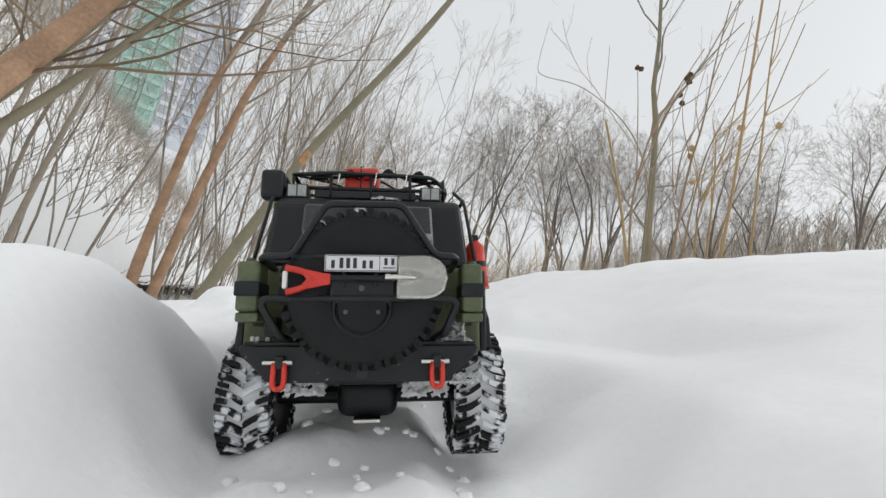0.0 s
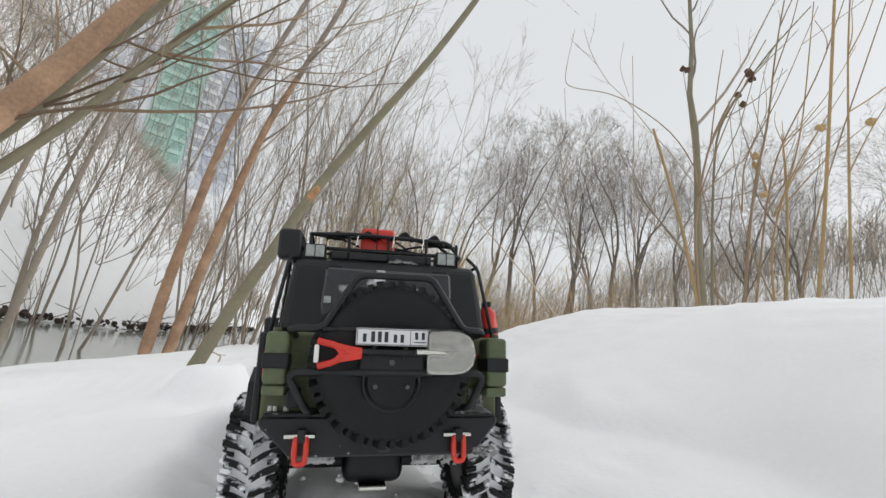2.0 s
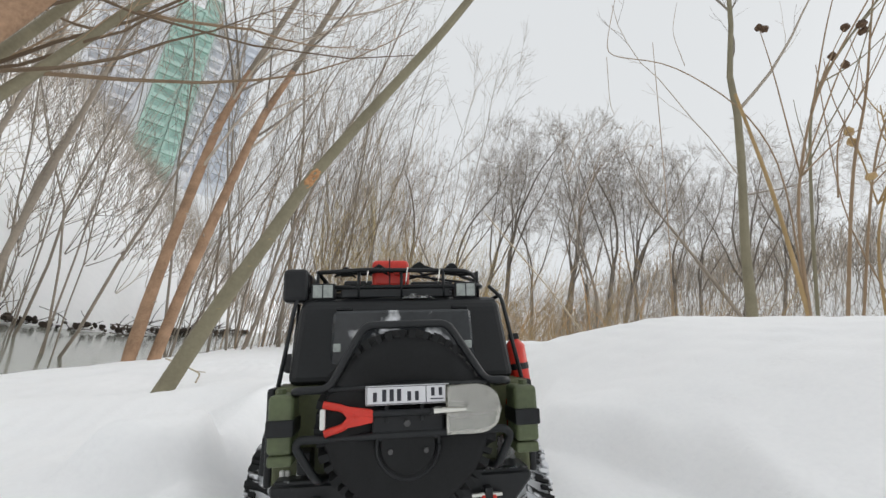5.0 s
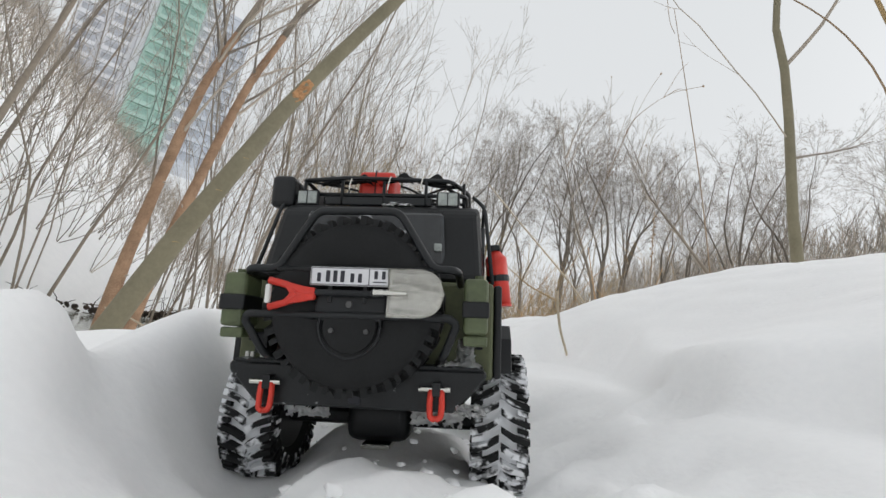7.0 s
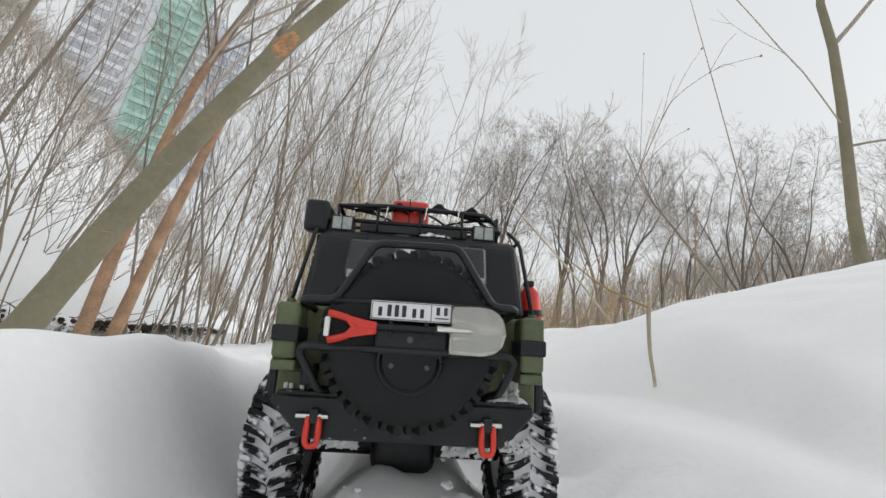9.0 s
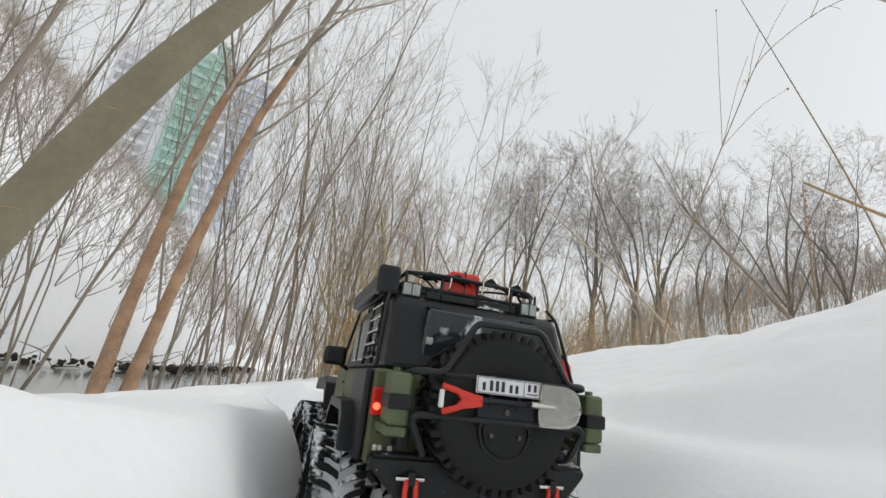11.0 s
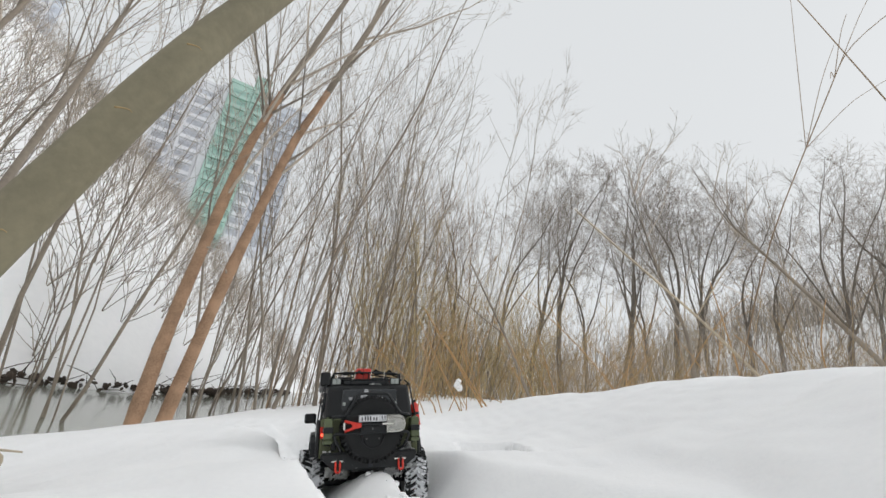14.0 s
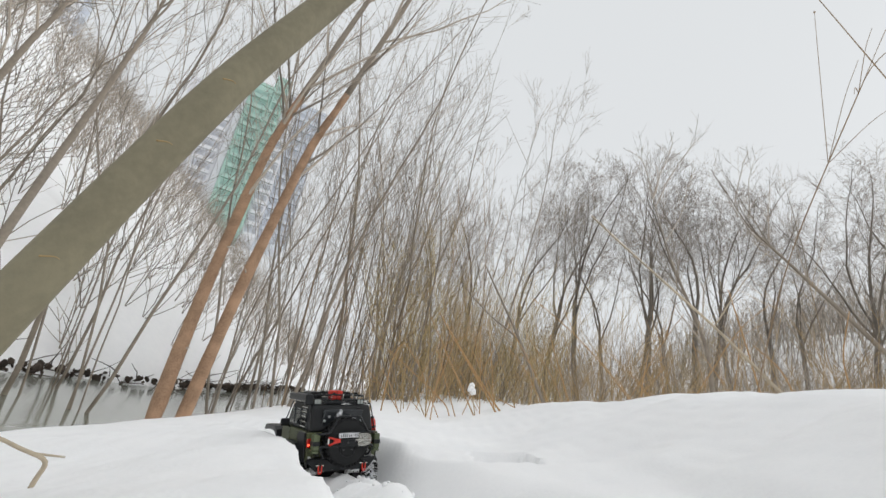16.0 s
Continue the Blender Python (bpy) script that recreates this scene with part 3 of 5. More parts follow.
leaning_tree("crooked_willow", [(-2.6, 4.35, -0.25), (-2.58, 4.4, 1.2), (-2.5, 4.47, 2.15), (-2.46, 4.51, 2.44), (-2.47, 4.5, 2.8), (-2.3, 4.6, 4.0)], 0.026, 74, "crooked grey-brown willow beside the river", 1.2)


# ---- undergrowth, weeds and reeds ----
def undergrowth(name, spots, mat, seed, label, tiny=0.0025, kids=4):
    """Many thin dry stems with a few side shoots, as one mass."""
    r, t = np.random.RandomState(seed), Tubes()
    for x, y, tall, lean in spots:
        z = h1(x, y) if abs(x) < 3 and y < 12 else float(np.interp(x, SIDE_X, SIDE_Z))
        pts, rr = bough(r, (x, y, z - 0.15), (r.normal(0, lean), r.normal(0, lean), 1), tall + 0.15, tiny * 2.6, tiny, 4, 0.06, 0.0)
        t.add(pts, rr, 3, False)
        for _ in range(kids):
            p, ax = at_part(pts, r.uniform(0.2, 0.95))
            q, qr = bough(r, p, side_way(r, ax, r.uniform(0.3, 0.7)), tall * r.uniform(0.15, 0.4), tiny * 1.4, tiny * 0.7, 2, 0.1, 0.03)
            t.add(q, qr, 3, False)
    return tagged(new(name, t.mesh(name, mat, False)), label, "undergrowth", kind="stuff")


def scatter(seed, n, az, dist, tall, lean):
    r = np.random.RandomState(seed)
    out = []
    for _ in range(n):
        a, d = r.uniform(*az), r.uniform(*dist) ** 1.0
        x, y = place(a, d)
        if x > -2.9:
            out.append((x, y, r.uniform(*tall), lean))
    return out


undergrowth("brush", scatter(1, 1300, (-9, 62), (11, 30), (1.0, 3.4), 0.38), M_TWIG, 2, "dense grey-brown leafless brush behind the crest", 0.0028, 6)
undergrowth("woodland_brush", scatter(7, 600, (4, 50), (20, 42), (1.5, 4.5), 0.35), M_TWIG, 8, "grey-brown bare young growth between the trees", 0.005, 9)
undergrowth("straw_brush", scatter(3, 700, (-6, 50), (8, 20), (0.7, 2.3), 0.4), M_STRAW, 4, "dry straw-coloured brush in the snow", 0.0022, 6)
undergrowth("brown_thicket", scatter(9, 380, (-3, 19), (10, 19), (1.0, 3.6), 0.26), M_TWIG_YELLOW, 10, "golden-brown leafless thicket behind the crest", 0.0025, 7)
undergrowth("sapling_thicket", scatter(5, 130, (-20, 10), (9, 24), (2.5, 7.0), 0.06), M_TWIG_BROWN, 6, "thicket of straight brown saplings", 0.0042, 6)


undergrowth("far_woods", [(x, y, t, 0.12) for x, y, t in zip(np.random.RandomState(61).uniform(33, 58, 1000), np.random.RandomState(62).uniform(14, 66, 1000), np.random.RandomState(63).uniform(3.0, 6.5, 1000))], M_TWIG, 64, "grey-brown bare woods on the distant hillside", 0.014, 9)


def far_bank_brush():
    r, t = np.random.RandomState(9), Tubes()
    for _ in range(1500):
        y = r.uniform(4, 75)
        x = float(np.interp(y, SHORE_Y, SHORE_X)) - r.uniform(0.3, 38)
        z = h1(x, y)
        for _ in range(3):
            tall = r.uniform(1.0, 3.6)
            pts, rr = bough(r, (x, y, z - 0.1), (r.normal(0.15, 0.35), r.normal(0, 0.35), 1), tall, 0.016, 0.006, 4, 0.1, 0.02)
            t.add(pts, rr, 3, False)
            for _ in range(4):
                p, ax = at_part(pts, r.uniform(0.2, 0.9))
                q, qr = bough(r, p, side_way(r, ax, 0.5), tall * 0.4, 0.009, 0.005, 2, 0.1, 0.03)
                t.add(q, qr, 3, False)
    tagged(new("bank_brush", t.mesh("bank_brush", M_TWIG, False)), "sparse bare brush on the far snowy bank", "undergrowth", kind="stuff")


far_bank_brush()


def shore_debris():
    """Dark earth, stones and sticks along the far water line."""
    r = np.random.RandomState(10)
    bm = bmesh.new()
    for _ in range(700):
        y = r.uniform(2, 44)
        x = float(np.interp(y, SHORE_Y, SHORE_X)) + 0.25 * float(waves(np.array([y]), np.array([0.0]), 9, 5.0)[0]) + r.normal(0.05, 0.09)
        s = r.uniform(0.025, 0.075)
        made = bmesh.ops.create_icosphere(bm, subdivisions=1, radius=s, matrix=Matrix.Translation((x, y, -0.33 + r.uniform(0, 0.2))) @ Euler((r.uniform(0, 3), r.uniform(0, 3), 0)).to_matrix().to_4x4() @ Matrix.Diagonal((1.3, 1.6, 0.6, 1)))
        for v in made["verts"]:
            v.co += Vector(r.normal(0, s * 0.16, 3))
    tagged(part("shore_debris", bm, M_EARTH, None, "dark earth and stones along the far water line"), category="debris", kind="stuff")
    t = Tubes()
    for _ in range(160):
        y = r.uniform(4, 30)
        x = float(np.interp(y, SHORE_Y, SHORE_X)) + r.uniform(-0.2, 0.7)
        q, qr = bough(r, (x, y, -0.2 + r.uniform(-0.15, 0.2)), (r.normal(0.5, 0.6), r.normal(0, 0.7), r.normal(0.2, 0.3)), r.uniform(0.4, 1.3), 0.014, 0.005, 3, 0.15, 0)
        t.add(q, qr, 4)
    tagged(new("driftwood", t.mesh("driftwood", M_EARTH, False)), "dark sticks caught at the river edge", "driftwood", kind="stuff")


shore_debris()


def stem_plant(name, stalks, mat, label, category, heads=(), head_mat=None, head_r=0.012, seed=0, head_name="bur"):
    """A dry plant: each stalk is points and two radii; heads are small burs."""
    r = np.random.RandomState(seed)
    root = new(name)
    x0, y0, z0 = stalks[0][0][0]
    root.matrix_world = pose(x0, y0, z0)
    for pts, a, b in stalks:
        p = np.array(pts, float) - (x0, y0, z0)
        s = np.linspace(0, len(p) - 1, 4 * len(p))
        q = np.stack([np.interp(s, range(len(p)), p[:, c]) for c in range(3)], 1)
        for _ in range(3):
            q[1:-1] = (q[:-2] + q[1:-1] * 2 + q[2:]) / 4
        t = Tubes()
        t.add(q, np.linspace(a, b, len(q)), 6)
        ob = new("stalk", t.mesh("stalk", mat))
        ob.parent = root
    for h in heads:
        bm = bmesh.new()
        made = bmesh.ops.create_icosphere(bm, subdivisions=2, radius=head_r * r.uniform(0.8, 1.2))
        for v in made["verts"]:
            v.co *= r.uniform(0.75, 1.35)
            v.co += Vector(h) - Vector((x0, y0, z0))
        part(head_name, bm, head_mat or M_BUR, root)
    return tagged(root, label, category)


def fork(p, *tips):
    return [[p, tuple((np.array(p) * 0.4 + np.array(t) * 0.6) + np.array([0, 0, 0.03])), t] for t in tips]


# burdock and dry weeds on the bank crest
stem_plant("burdock", [([(1.29, 1.83, 0.72), (1.26, 1.86, 1.15), (1.30, 1.84, 1.5), (1.45, 1.75, 1.9)], 0.006, 0.002)] + [(s, 0.0028, 0.0014) for s in fork((1.27, 1.85, 1.25), (1.38, 1.75, 1.73), (1.33, 2.05, 1.93), (1.54, 1.87, 1.49))] + [(s, 0.0025, 0.0012) for s in fork((1.30, 1.84, 1.45), (1.51, 1.89, 1.87), (1.49, 1.92, 1.77), (1.22, 1.7, 1.75))],
           M_TWIG_BROWN, "dry brown burdock with dark burs on the snow crest", "weed",
           [(1.33, 2.05, 1.93), (1.342, 2.04, 1.92), (1.38, 1.75, 1.73), (1.40, 1.76, 1.72), (1.51, 1.89, 1.87), (1.49, 1.92, 1.77), (1.45, 1.85, 1.68)], M_BUR, 0.012, 1)
stem_plant("burdock", [([(1.72, 1.95, 0.8), (1.70, 1.97, 1.2), (1.78, 1.9, 1.62), (1.82, 1.87, 2.3)], 0.0055, 0.002)] + [(s, 0.0028, 0.0014) for s in fork((1.71, 1.96, 1.3), (1.67, 2.01, 1.58), (1.64, 1.98, 1.52), (1.67, 1.73, 1.58), (1.75, 1.62, 1.57), (1.95, 1.85, 1.9))],
           M_STRAW, "straw-coloured burdock with pale snow-capped burs", "weed", [(1.67, 2.01, 1.58), (1.64, 1.98, 1.52), (1.67, 1.73, 1.58), (1.75, 1.62, 1.57), (1.60, 1.9, 1.35)], M_STRAW, 0.016, 2)
stem_plant("dry_stalk", [([(1.30, 1.83, 0.74), (1.22, 1.88, 1.17), (1.13, 1.94, 1.53)], 0.007, 0.005)], M_STRAW, "broken straw-coloured stalk leaning on the crest", "weed")
stem_plant("dry_stalk", [([(1.50, 1.62, 0.78), (1.52, 1.60, 1.16), (1.545, 1.57, 1.96), (1.56, 1.56, 2.4)], 0.007, 0.004)], M_STRAW, "tall straw-coloured dry stalk", "weed")
stem_plant("dry_stalk", [([(1.62, 1.8, 0.78), (1.68, 1.75, 1.3), (1.85, 1.62, 2.1)], 0.004, 0.002), ([(1.62, 1.8, 0.78), (1.55, 1.95, 1.2), (1.52, 2.0, 1.8)], 0.003, 0.0015)], M_TWIG_BROWN, "thin brown forked weed", "weed")
stem_plant("dry_vine", [([(1.62, 2.12, 0.85), (1.54, 2.14, 1.47), (1.43, 2.23, 1.74), (1.20, 2.37, 1.96), (0.97, 2.48, 1.985), (0.965, 2.48, 2.1), (0.99, 2.48, 2.35)], 0.0035, 0.0012), ([(0.97, 2.48, 1.985), (1.0, 2.47, 1.75), (1.02, 2.46, 1.7)], 0.0013, 0.0009), ([(1.25, 2.33, 1.93), (1.2, 2.36, 2.1), (1.21, 2.35, 2.25)], 0.0013, 0.0009)],
           M_TWIG_BROWN, "thin bent vine arching over the crest", "weed")
# twig stuck upright in the bank
stem_plant("twig", [([(0.655, 2.26, 0.47), (0.637, 2.24, 0.515), (0.59, 2.20, 0.56), (0.556, 2.165, 0.615), (0.546, 2.153, 0.64)], 0.0026, 0.0036)], M_STRAW_PALE, "short pale broken twig stuck in the snow", "twig")
stem_plant("grass_blade", [([(0.548, 2.155, 0.62), (0.50, 2.20, 0.645), (0.45, 2.24, 0.69)], 0.0018, 0.001)], M_STRAW, "bent dry grass blade", "twig")
# plume weed seen against the sky
PLUME = [(1.29, 3.12, 1.79), (1.21, 3.17, 2.02), (1.32, 3.09, 1.9), (1.4, 3.03, 2.02), (1.37, 3.05, 1.62), (1.27, 3.13, 1.66), (1.49, 2.94, 1.9)]
stem_plant("plume_weed", [([(1.37, 3.75, 0.7), (1.34, 3.52, 1.23), (1.32, 3.18, 1.67), (1.31, 3.1, 1.77), (1.37, 2.92, 1.84), (1.4, 2.74, 1.78)], 0.0024, 0.0009)] + [(s, 0.0012, 0.0007) for s in fork((1.33, 3.3, 1.52), PLUME[0], PLUME[1], PLUME[4])] + [(s, 0.0012, 0.0007) for s in fork((1.32, 3.16, 1.7), PLUME[2], PLUME[3], PLUME[5])] + [(s, 0.0012, 0.0007) for s in fork((1.36, 2.94, 1.82), PLUME[6], (1.45, 2.9, 2.02))],
           M_TWIG_BROWN, "thin dry plume weed with wispy side stems", "weed", [PLUME[1], PLUME[3], PLUME[4], (1.4, 2.74, 1.78)], M_TWIG_BROWN, 0.004, 5, "seed_head")
stem_plant("leaning_cane", [([(1.85, 3.05, 0.7), (1.99, 3.33, 1.47), (2.12, 3.58, 2.02), (2.57, 4.51, 4.05)], 0.004, 0.003)], M_TWIG_BROWN, "long straight leaning cane", "weed")
stem_plant("seed_stalk", [([(1.58, 3.2, 0.8), (1.57, 3.2, 1.1), (1.555, 3.19, 1.36)], 0.003, 0.002)], M_TWIG_BROWN, "upright reddish dock stalk with seeds", "weed", [(1.56 + 0.008 * math.sin(k * 2.4), 3.192, 1.12 + 0.02 * k) for k in range(12)], M_TWIG_BROWN, 0.005, 6, "seed_head")


def reed_bed():
    """Orange dry stems just beyond the crest, each a thing in a group."""
    r = np.random.RandomState(14)
    for k in range(46):
        x, y = r.uniform(-0.25, 3.4), r.uniform(4.9, 7.6)
        z = h1(x, y)
        tall = r.uniform(0.45, 1.15)
        way = np.array([r.normal(-0.25, 0.35), r.normal(0, 0.3), 1])
        pts, rr = bough(r, (x, y, z - 0.05), way, tall, 0.0045, 0.002, 5, 0.06, -0.03)
        stalks = [(pts.tolist(), 0.0045, 0.002)]
        for _ in range(r.randint(1, 4)):
            p, ax = at_part(pts, r.uniform(0.4, 0.95))
            q, _ = bough(r, p, side_way(r, ax, 0.6), tall * 0.3, 0.002, 0.001, 3, 0.1, 0)
            stalks.append((q.tolist(), 0.002, 0.001))
        tagged(stem_plant("dry_reed", stalks, M_REED if k % 3 else M_STRAW, "thin orange-brown dry reed rising from the snow", "reed"), group="reeds beyond the crest")


reed_bed()
stem_plant("snowy_branch", [([(1.85, 7.8, 0.7), (1.46, 7.9, 1.5), (1.15, 7.95, 2.0), (0.90, 8.0, 2.42)], 0.022, 0.01), ([(1.46, 7.9, 1.5), (1.0, 7.9, 1.75), (0.6, 7.95, 2.1)], 0.012, 0.006)], M_BARK_GREY, "leaning grey branch lightly covered with snow", "branch")
stem_plant("leaning_branch", [([(2.19, 4.42, 0.8), (2.0, 4.6, 1.1), (1.88, 4.69, 1.27), (1.39, 4.96, 1.81), (1.2, 5.05, 2.02)], 0.009, 0.006), ([(1.88, 4.69, 1.27), (2.0, 4.6, 1.55), (2.1, 4.5, 1.75)], 0.005, 0.002)], M_STRAW_PALE, "pale dry broken branch leaning over the crest", "branch")


def canes():
    """Bent and leaning orange canes at the edge of the snow."""
    for k, (rows, r0) in enumerate((([(-0.06, 6.05, 0.36), (-0.06, 6.05, 0.84), (0.01, 6.05, 0.98), (0.05, 6.05, 0.96), (0.2, 6.05, 0.79)], 0.006),
                                    ([(0.5, 6.03, 0.46), (0.46, 6.03, 0.55), (-0.10, 6.05, 0.90)], 0.006), ([(0.31, 6.05, 0.40), (0.2, 6.05, 1.24)], 0.004),
                                    ([(0.56, 6.02, 0.44), (0.3, 6.05, 1.0)], 0.005), ([(0.71, 6.01, 0.48), (0.21, 6.05, 1.24)], 0.006), ([(0.88, 5.98, 0.54), (0.82, 5.98, 0.62), (0.27, 6.05, 1.30)], 0.009),
                                    ([(0.92, 5.97, 0.55), (0.84, 5.97, 0.63), (0.33, 6.04, 1.22)], 0.008), ([(1.12, 5.92, 0.58), (0.7, 6.0, 0.72)], 0.004), ([(1.05, 5.95, 0.55), (0.66, 6.01, 1.39)], 0.004),
                                    ([(0.1, 6.0, 0.38), (-0.02, 6.0, 0.62), (-0.14, 6.0, 0.75)], 0.004), ([(0.62, 6.2, 0.45), (0.75, 6.2, 0.9), (0.95, 6.2, 1.35)], 0.004), ([(2.6, 5.2, 0.85), (2.52, 5.25, 1.3), (2.42, 5.3, 1.75)], 0.007),
                                    ([(2.7, 5.0, 0.85), (2.62, 5.05, 1.15), (2.45, 5.1, 1.3)], 0.006), ([(2.9, 4.8, 0.85), (2.85, 4.85, 1.25), (2.95, 4.85, 1.6)], 0.006))):
        tagged(stem_plant("bent_cane", [(rows, r0 * 0.95, r0 * 0.5)], M_REED if k not in (2, 8) else M_STRAW, "bent orange dry cane at the edge of the snow", "reed"), group="orange canes")
    stem_plant("snow_tuft", [([(0.72, 6.0, 0.45), (0.68, 6.01, 0.6), (0.65, 6.01, 0.72)], 0.004, 0.003)], M_STRAW, "dry stem topped with a tuft of snow", "weed", [(0.65, 6.01, 0.73), (0.64, 6.0, 0.70), (0.66, 6.0, 0.68)], M_SNOW, 0.026, 9, "snow_cap")


canes()


def weed_shrub(name, stems, mat, seed, label):
    """Forked dry weed: given stems with random thin shoots."""
    r = np.random.RandomState(seed)
    stalks = []
    for rows, r0 in stems:
        stalks.append((rows, r0, r0 * 0.35))
        pts = np.array(rows, float)
        for _ in range(5):
            q0, ax = at_part(pts, r.uniform(0.25, 0.95))
            q, _ = bough(r, q0, side_way(r, ax, r.uniform(0.4, 0.8)), r.uniform(0.2, 0.5), 0.002, 0.001, 4, 0.08, 0.08)
            stalks.append((q.tolist(), r0 * 0.42, 0.0011))
    return stem_plant(name, stalks, mat, label, "weed")


weed_shrub("dry_weed", [([(1.4, 1.91, 0.74), (1.39, 1.92, 1.18), (1.39, 1.92, 1.57), (1.44, 1.87, 1.72), (1.52, 1.8, 1.91), (1.6, 1.7, 2.06)], 0.006)], M_BARK_OLIVE, 51, "forked olive-brown dry weed beside the young tree")
weed_shrub("dry_weed", [([(1.6, 1.99, 0.8), (1.62, 1.97, 1.41), (1.66, 1.94, 1.68), (1.67, 1.92, 2.01), (1.7, 1.89, 2.35)], 0.0065), ([(1.63, 1.97, 0.8), (1.65, 1.94, 1.31), (1.68, 1.92, 1.56), (1.77, 1.81, 1.89), (1.83, 1.74, 2.25)], 0.005), ([(1.6, 2.0, 1.31), (1.6, 2.0, 1.54), (1.68, 1.91, 1.8), (1.77, 1.81, 2.21)], 0.0035)], M_TWIG_BROWN, 52, "brown many-stemmed dry weed on the crest")
weed_shrub("dry_weed", [([(1.77, 1.96, 0.8), (1.78, 1.96, 1.34), (1.77, 1.96, 1.55), (1.76, 1.97, 1.69)], 0.006), ([(1.73, 1.69, 0.8), (1.74, 1.69, 1.43), (1.74, 1.68, 1.9), (1.76, 1.66, 2.4)], 0.006)], M_STRAW, 53, "tall straw-coloured weed on the crest")
# foreground twig
stem_plant("bent_twig", [([(-0.428, 2.816, 0.31), (-0.425, 2.816, 0.339), (-0.418, 2.82, 0.367), (-0.45, 2.8, 0.379), (-0.471, 2.785, 0.391), (-0.53, 2.74, 0.41)], 0.0036, 0.0026), ([(-0.435, 2.81, 0.374), (-0.405, 2.83, 0.372)], 0.002, 0.0012)], M_STRAW_PALE, "bent pale twig poking out of the snow", "twig")


def near_tree():
    """Thick orange-barked willow close to the path, with long low boughs."""
    r = np.random.RandomState(23)
    root = new("bank_willow")
    root.matrix_world = pose(-1.72, 2.2, h1(-1.72, 2.2))
    trunk = np.array([(0, 0, -0.3), (0.08, 0.03, 0.3), (0.35, 0.25, 1.1), (0.45, 0.33, 1.4), (0.55, 0.40, 1.75), (0.85, 0.55, 2.6), (1.2, 0.8, 4.0), (1.5, 1.0, 6.0)])
    fine = Tubes()
    for pts, a, b, mat in ((trunk, 0.066, 0.03, M_BARK_ORANGE), (trunk[1:] * (1.12, 1.0, 0.86) + (0.02, 0.1, 0.05), 0.024, 0.012, M_BARK_OLIVE), (trunk[1:] * (0.8, 1.2, 0.9) + (-0.05, 0.1, 0.0), 0.028, 0.012, M_BARK_OLIVE)):
        s = np.linspace(0, len(pts) - 1, 24)
        q = np.stack([np.interp(s, range(len(pts)), pts[:, c]) for c in range(3)], 1)
        for _ in range(3):
            q[1:-1] = (q[:-2] + q[1:-1] * 2 + q[2:]) / 4
        w = Tubes()
        w.add(q, np.linspace(a, b, 24), 12)
        ob = new("trunk", w.mesh("trunk", mat))
        ob.parent = root
        for _ in range(6):
            p, ax = at_part(q, r.uniform(0.2, 0.8))
            l2, _ = bough(r, p, (r.normal(0.2, 0.5), r.uniform(0.1, 0.8), r.uniform(0.2, 1.1)), r.uniform(0.8, 2.0), 0.01, 0.002, 7, 0.08, 0.05)
            fine.add(l2, np.linspace(0.009, 0.002, 8), 4, False)
            twigs_on(r, fine, l2, 0.006, 6, 0.55, 0.6, sub=2, tiny=0.0012)
    wire = np.array([(0.6, 0.40, 1.62), (0.75, 0.45, 1.62), (1.15, 0.62, 1.72), (1.56, 0.72, 1.85), (1.9, 0.75, 2.0)])
    fine.add(wire, np.linspace(0.007, 0.002, 5), 5, False)
    ob = new("crown", fine.mesh("crown", M_TWIG_BROWN, False))
    ob.parent = root
    tagged(ob, kind="stuff")
    tagged(root, "thick orange-barked willow with low boughs near the track", "tree")


near_tree()


# torn scar and rings on the leaning trunk
def trunk_marks():
    r = np.random.RandomState(33)

    def on(z, turn):
        i = int(np.argmin(np.abs(lean_line[:, 2] - z)))
        ax = unit(lean_line[min(i + 1, len(lean_line) - 1)] - lean_line[i - 1])
        a = unit(np.cross(ax, (0, 0, 1)))
        b = np.cross(a, ax)
        return lean_line[i], ax, unit(a * math.cos(turn) + b * math.sin(turn)), lean_rad[i]

    p, ax, out, rad = on(0.854, 0)
    toward = unit(np.array([0.35, -1.0, -0.25]) - ax * (np.array([0.35, -1.0, -0.25]) @ ax))
    side = np.cross(ax, toward)
    v, f = [], []
    for i in range(13):
        u = i / 6 - 1
        for j in range(9):
            w = j / 4 - 1
            inside = max(0, 1 - u * u - w * w)
            hollow = 0.05 * max(0.0, inside - 0.35)
            lift = rad * ((1.09 - hollow) if inside > 0 else 0.9) + 0.0009 * r.normal()
            ang = w * 1.0
            v.append(p + ax * (u * 0.056 + 0.0025 * r.normal()) + (toward * math.cos(ang) + side * math.sin(ang)) * lift)
    for i in range(12):
        for j in range(8):
            f.append((i * 9 + j, i * 9 + j + 1, i * 9 + j + 10, i * 9 + j + 9))
    ob = new("scar", obj("scar", v, f, M_WOOD))
    ob.parent = leaning
    tagged(ob, "torn raw orange wood")
    for z in (0.576, 0.30, 0.46):
        p, ax, out, rad = on(z, 0)
        toward = unit(np.array([0.45, -1.0, -0.1]) - ax * (np.array([0.45, -1.0, -0.1]) @ ax))
        side = np.cross(ax, toward)
        t = Tubes()
        t.add([p + ax * 0.004 * math.sin(a * 5) + (toward * math.cos(a) + side * math.sin(a)) * (rad * 1.004) for a in np.linspace(-0.2, 0.4, 9)], np.linspace(0.0012, 0.0004, 9), 5)
        ob = new("bark_ring", t.mesh("bark_ring", M_STRAW))
        ob.parent = leaning


trunk_marks()


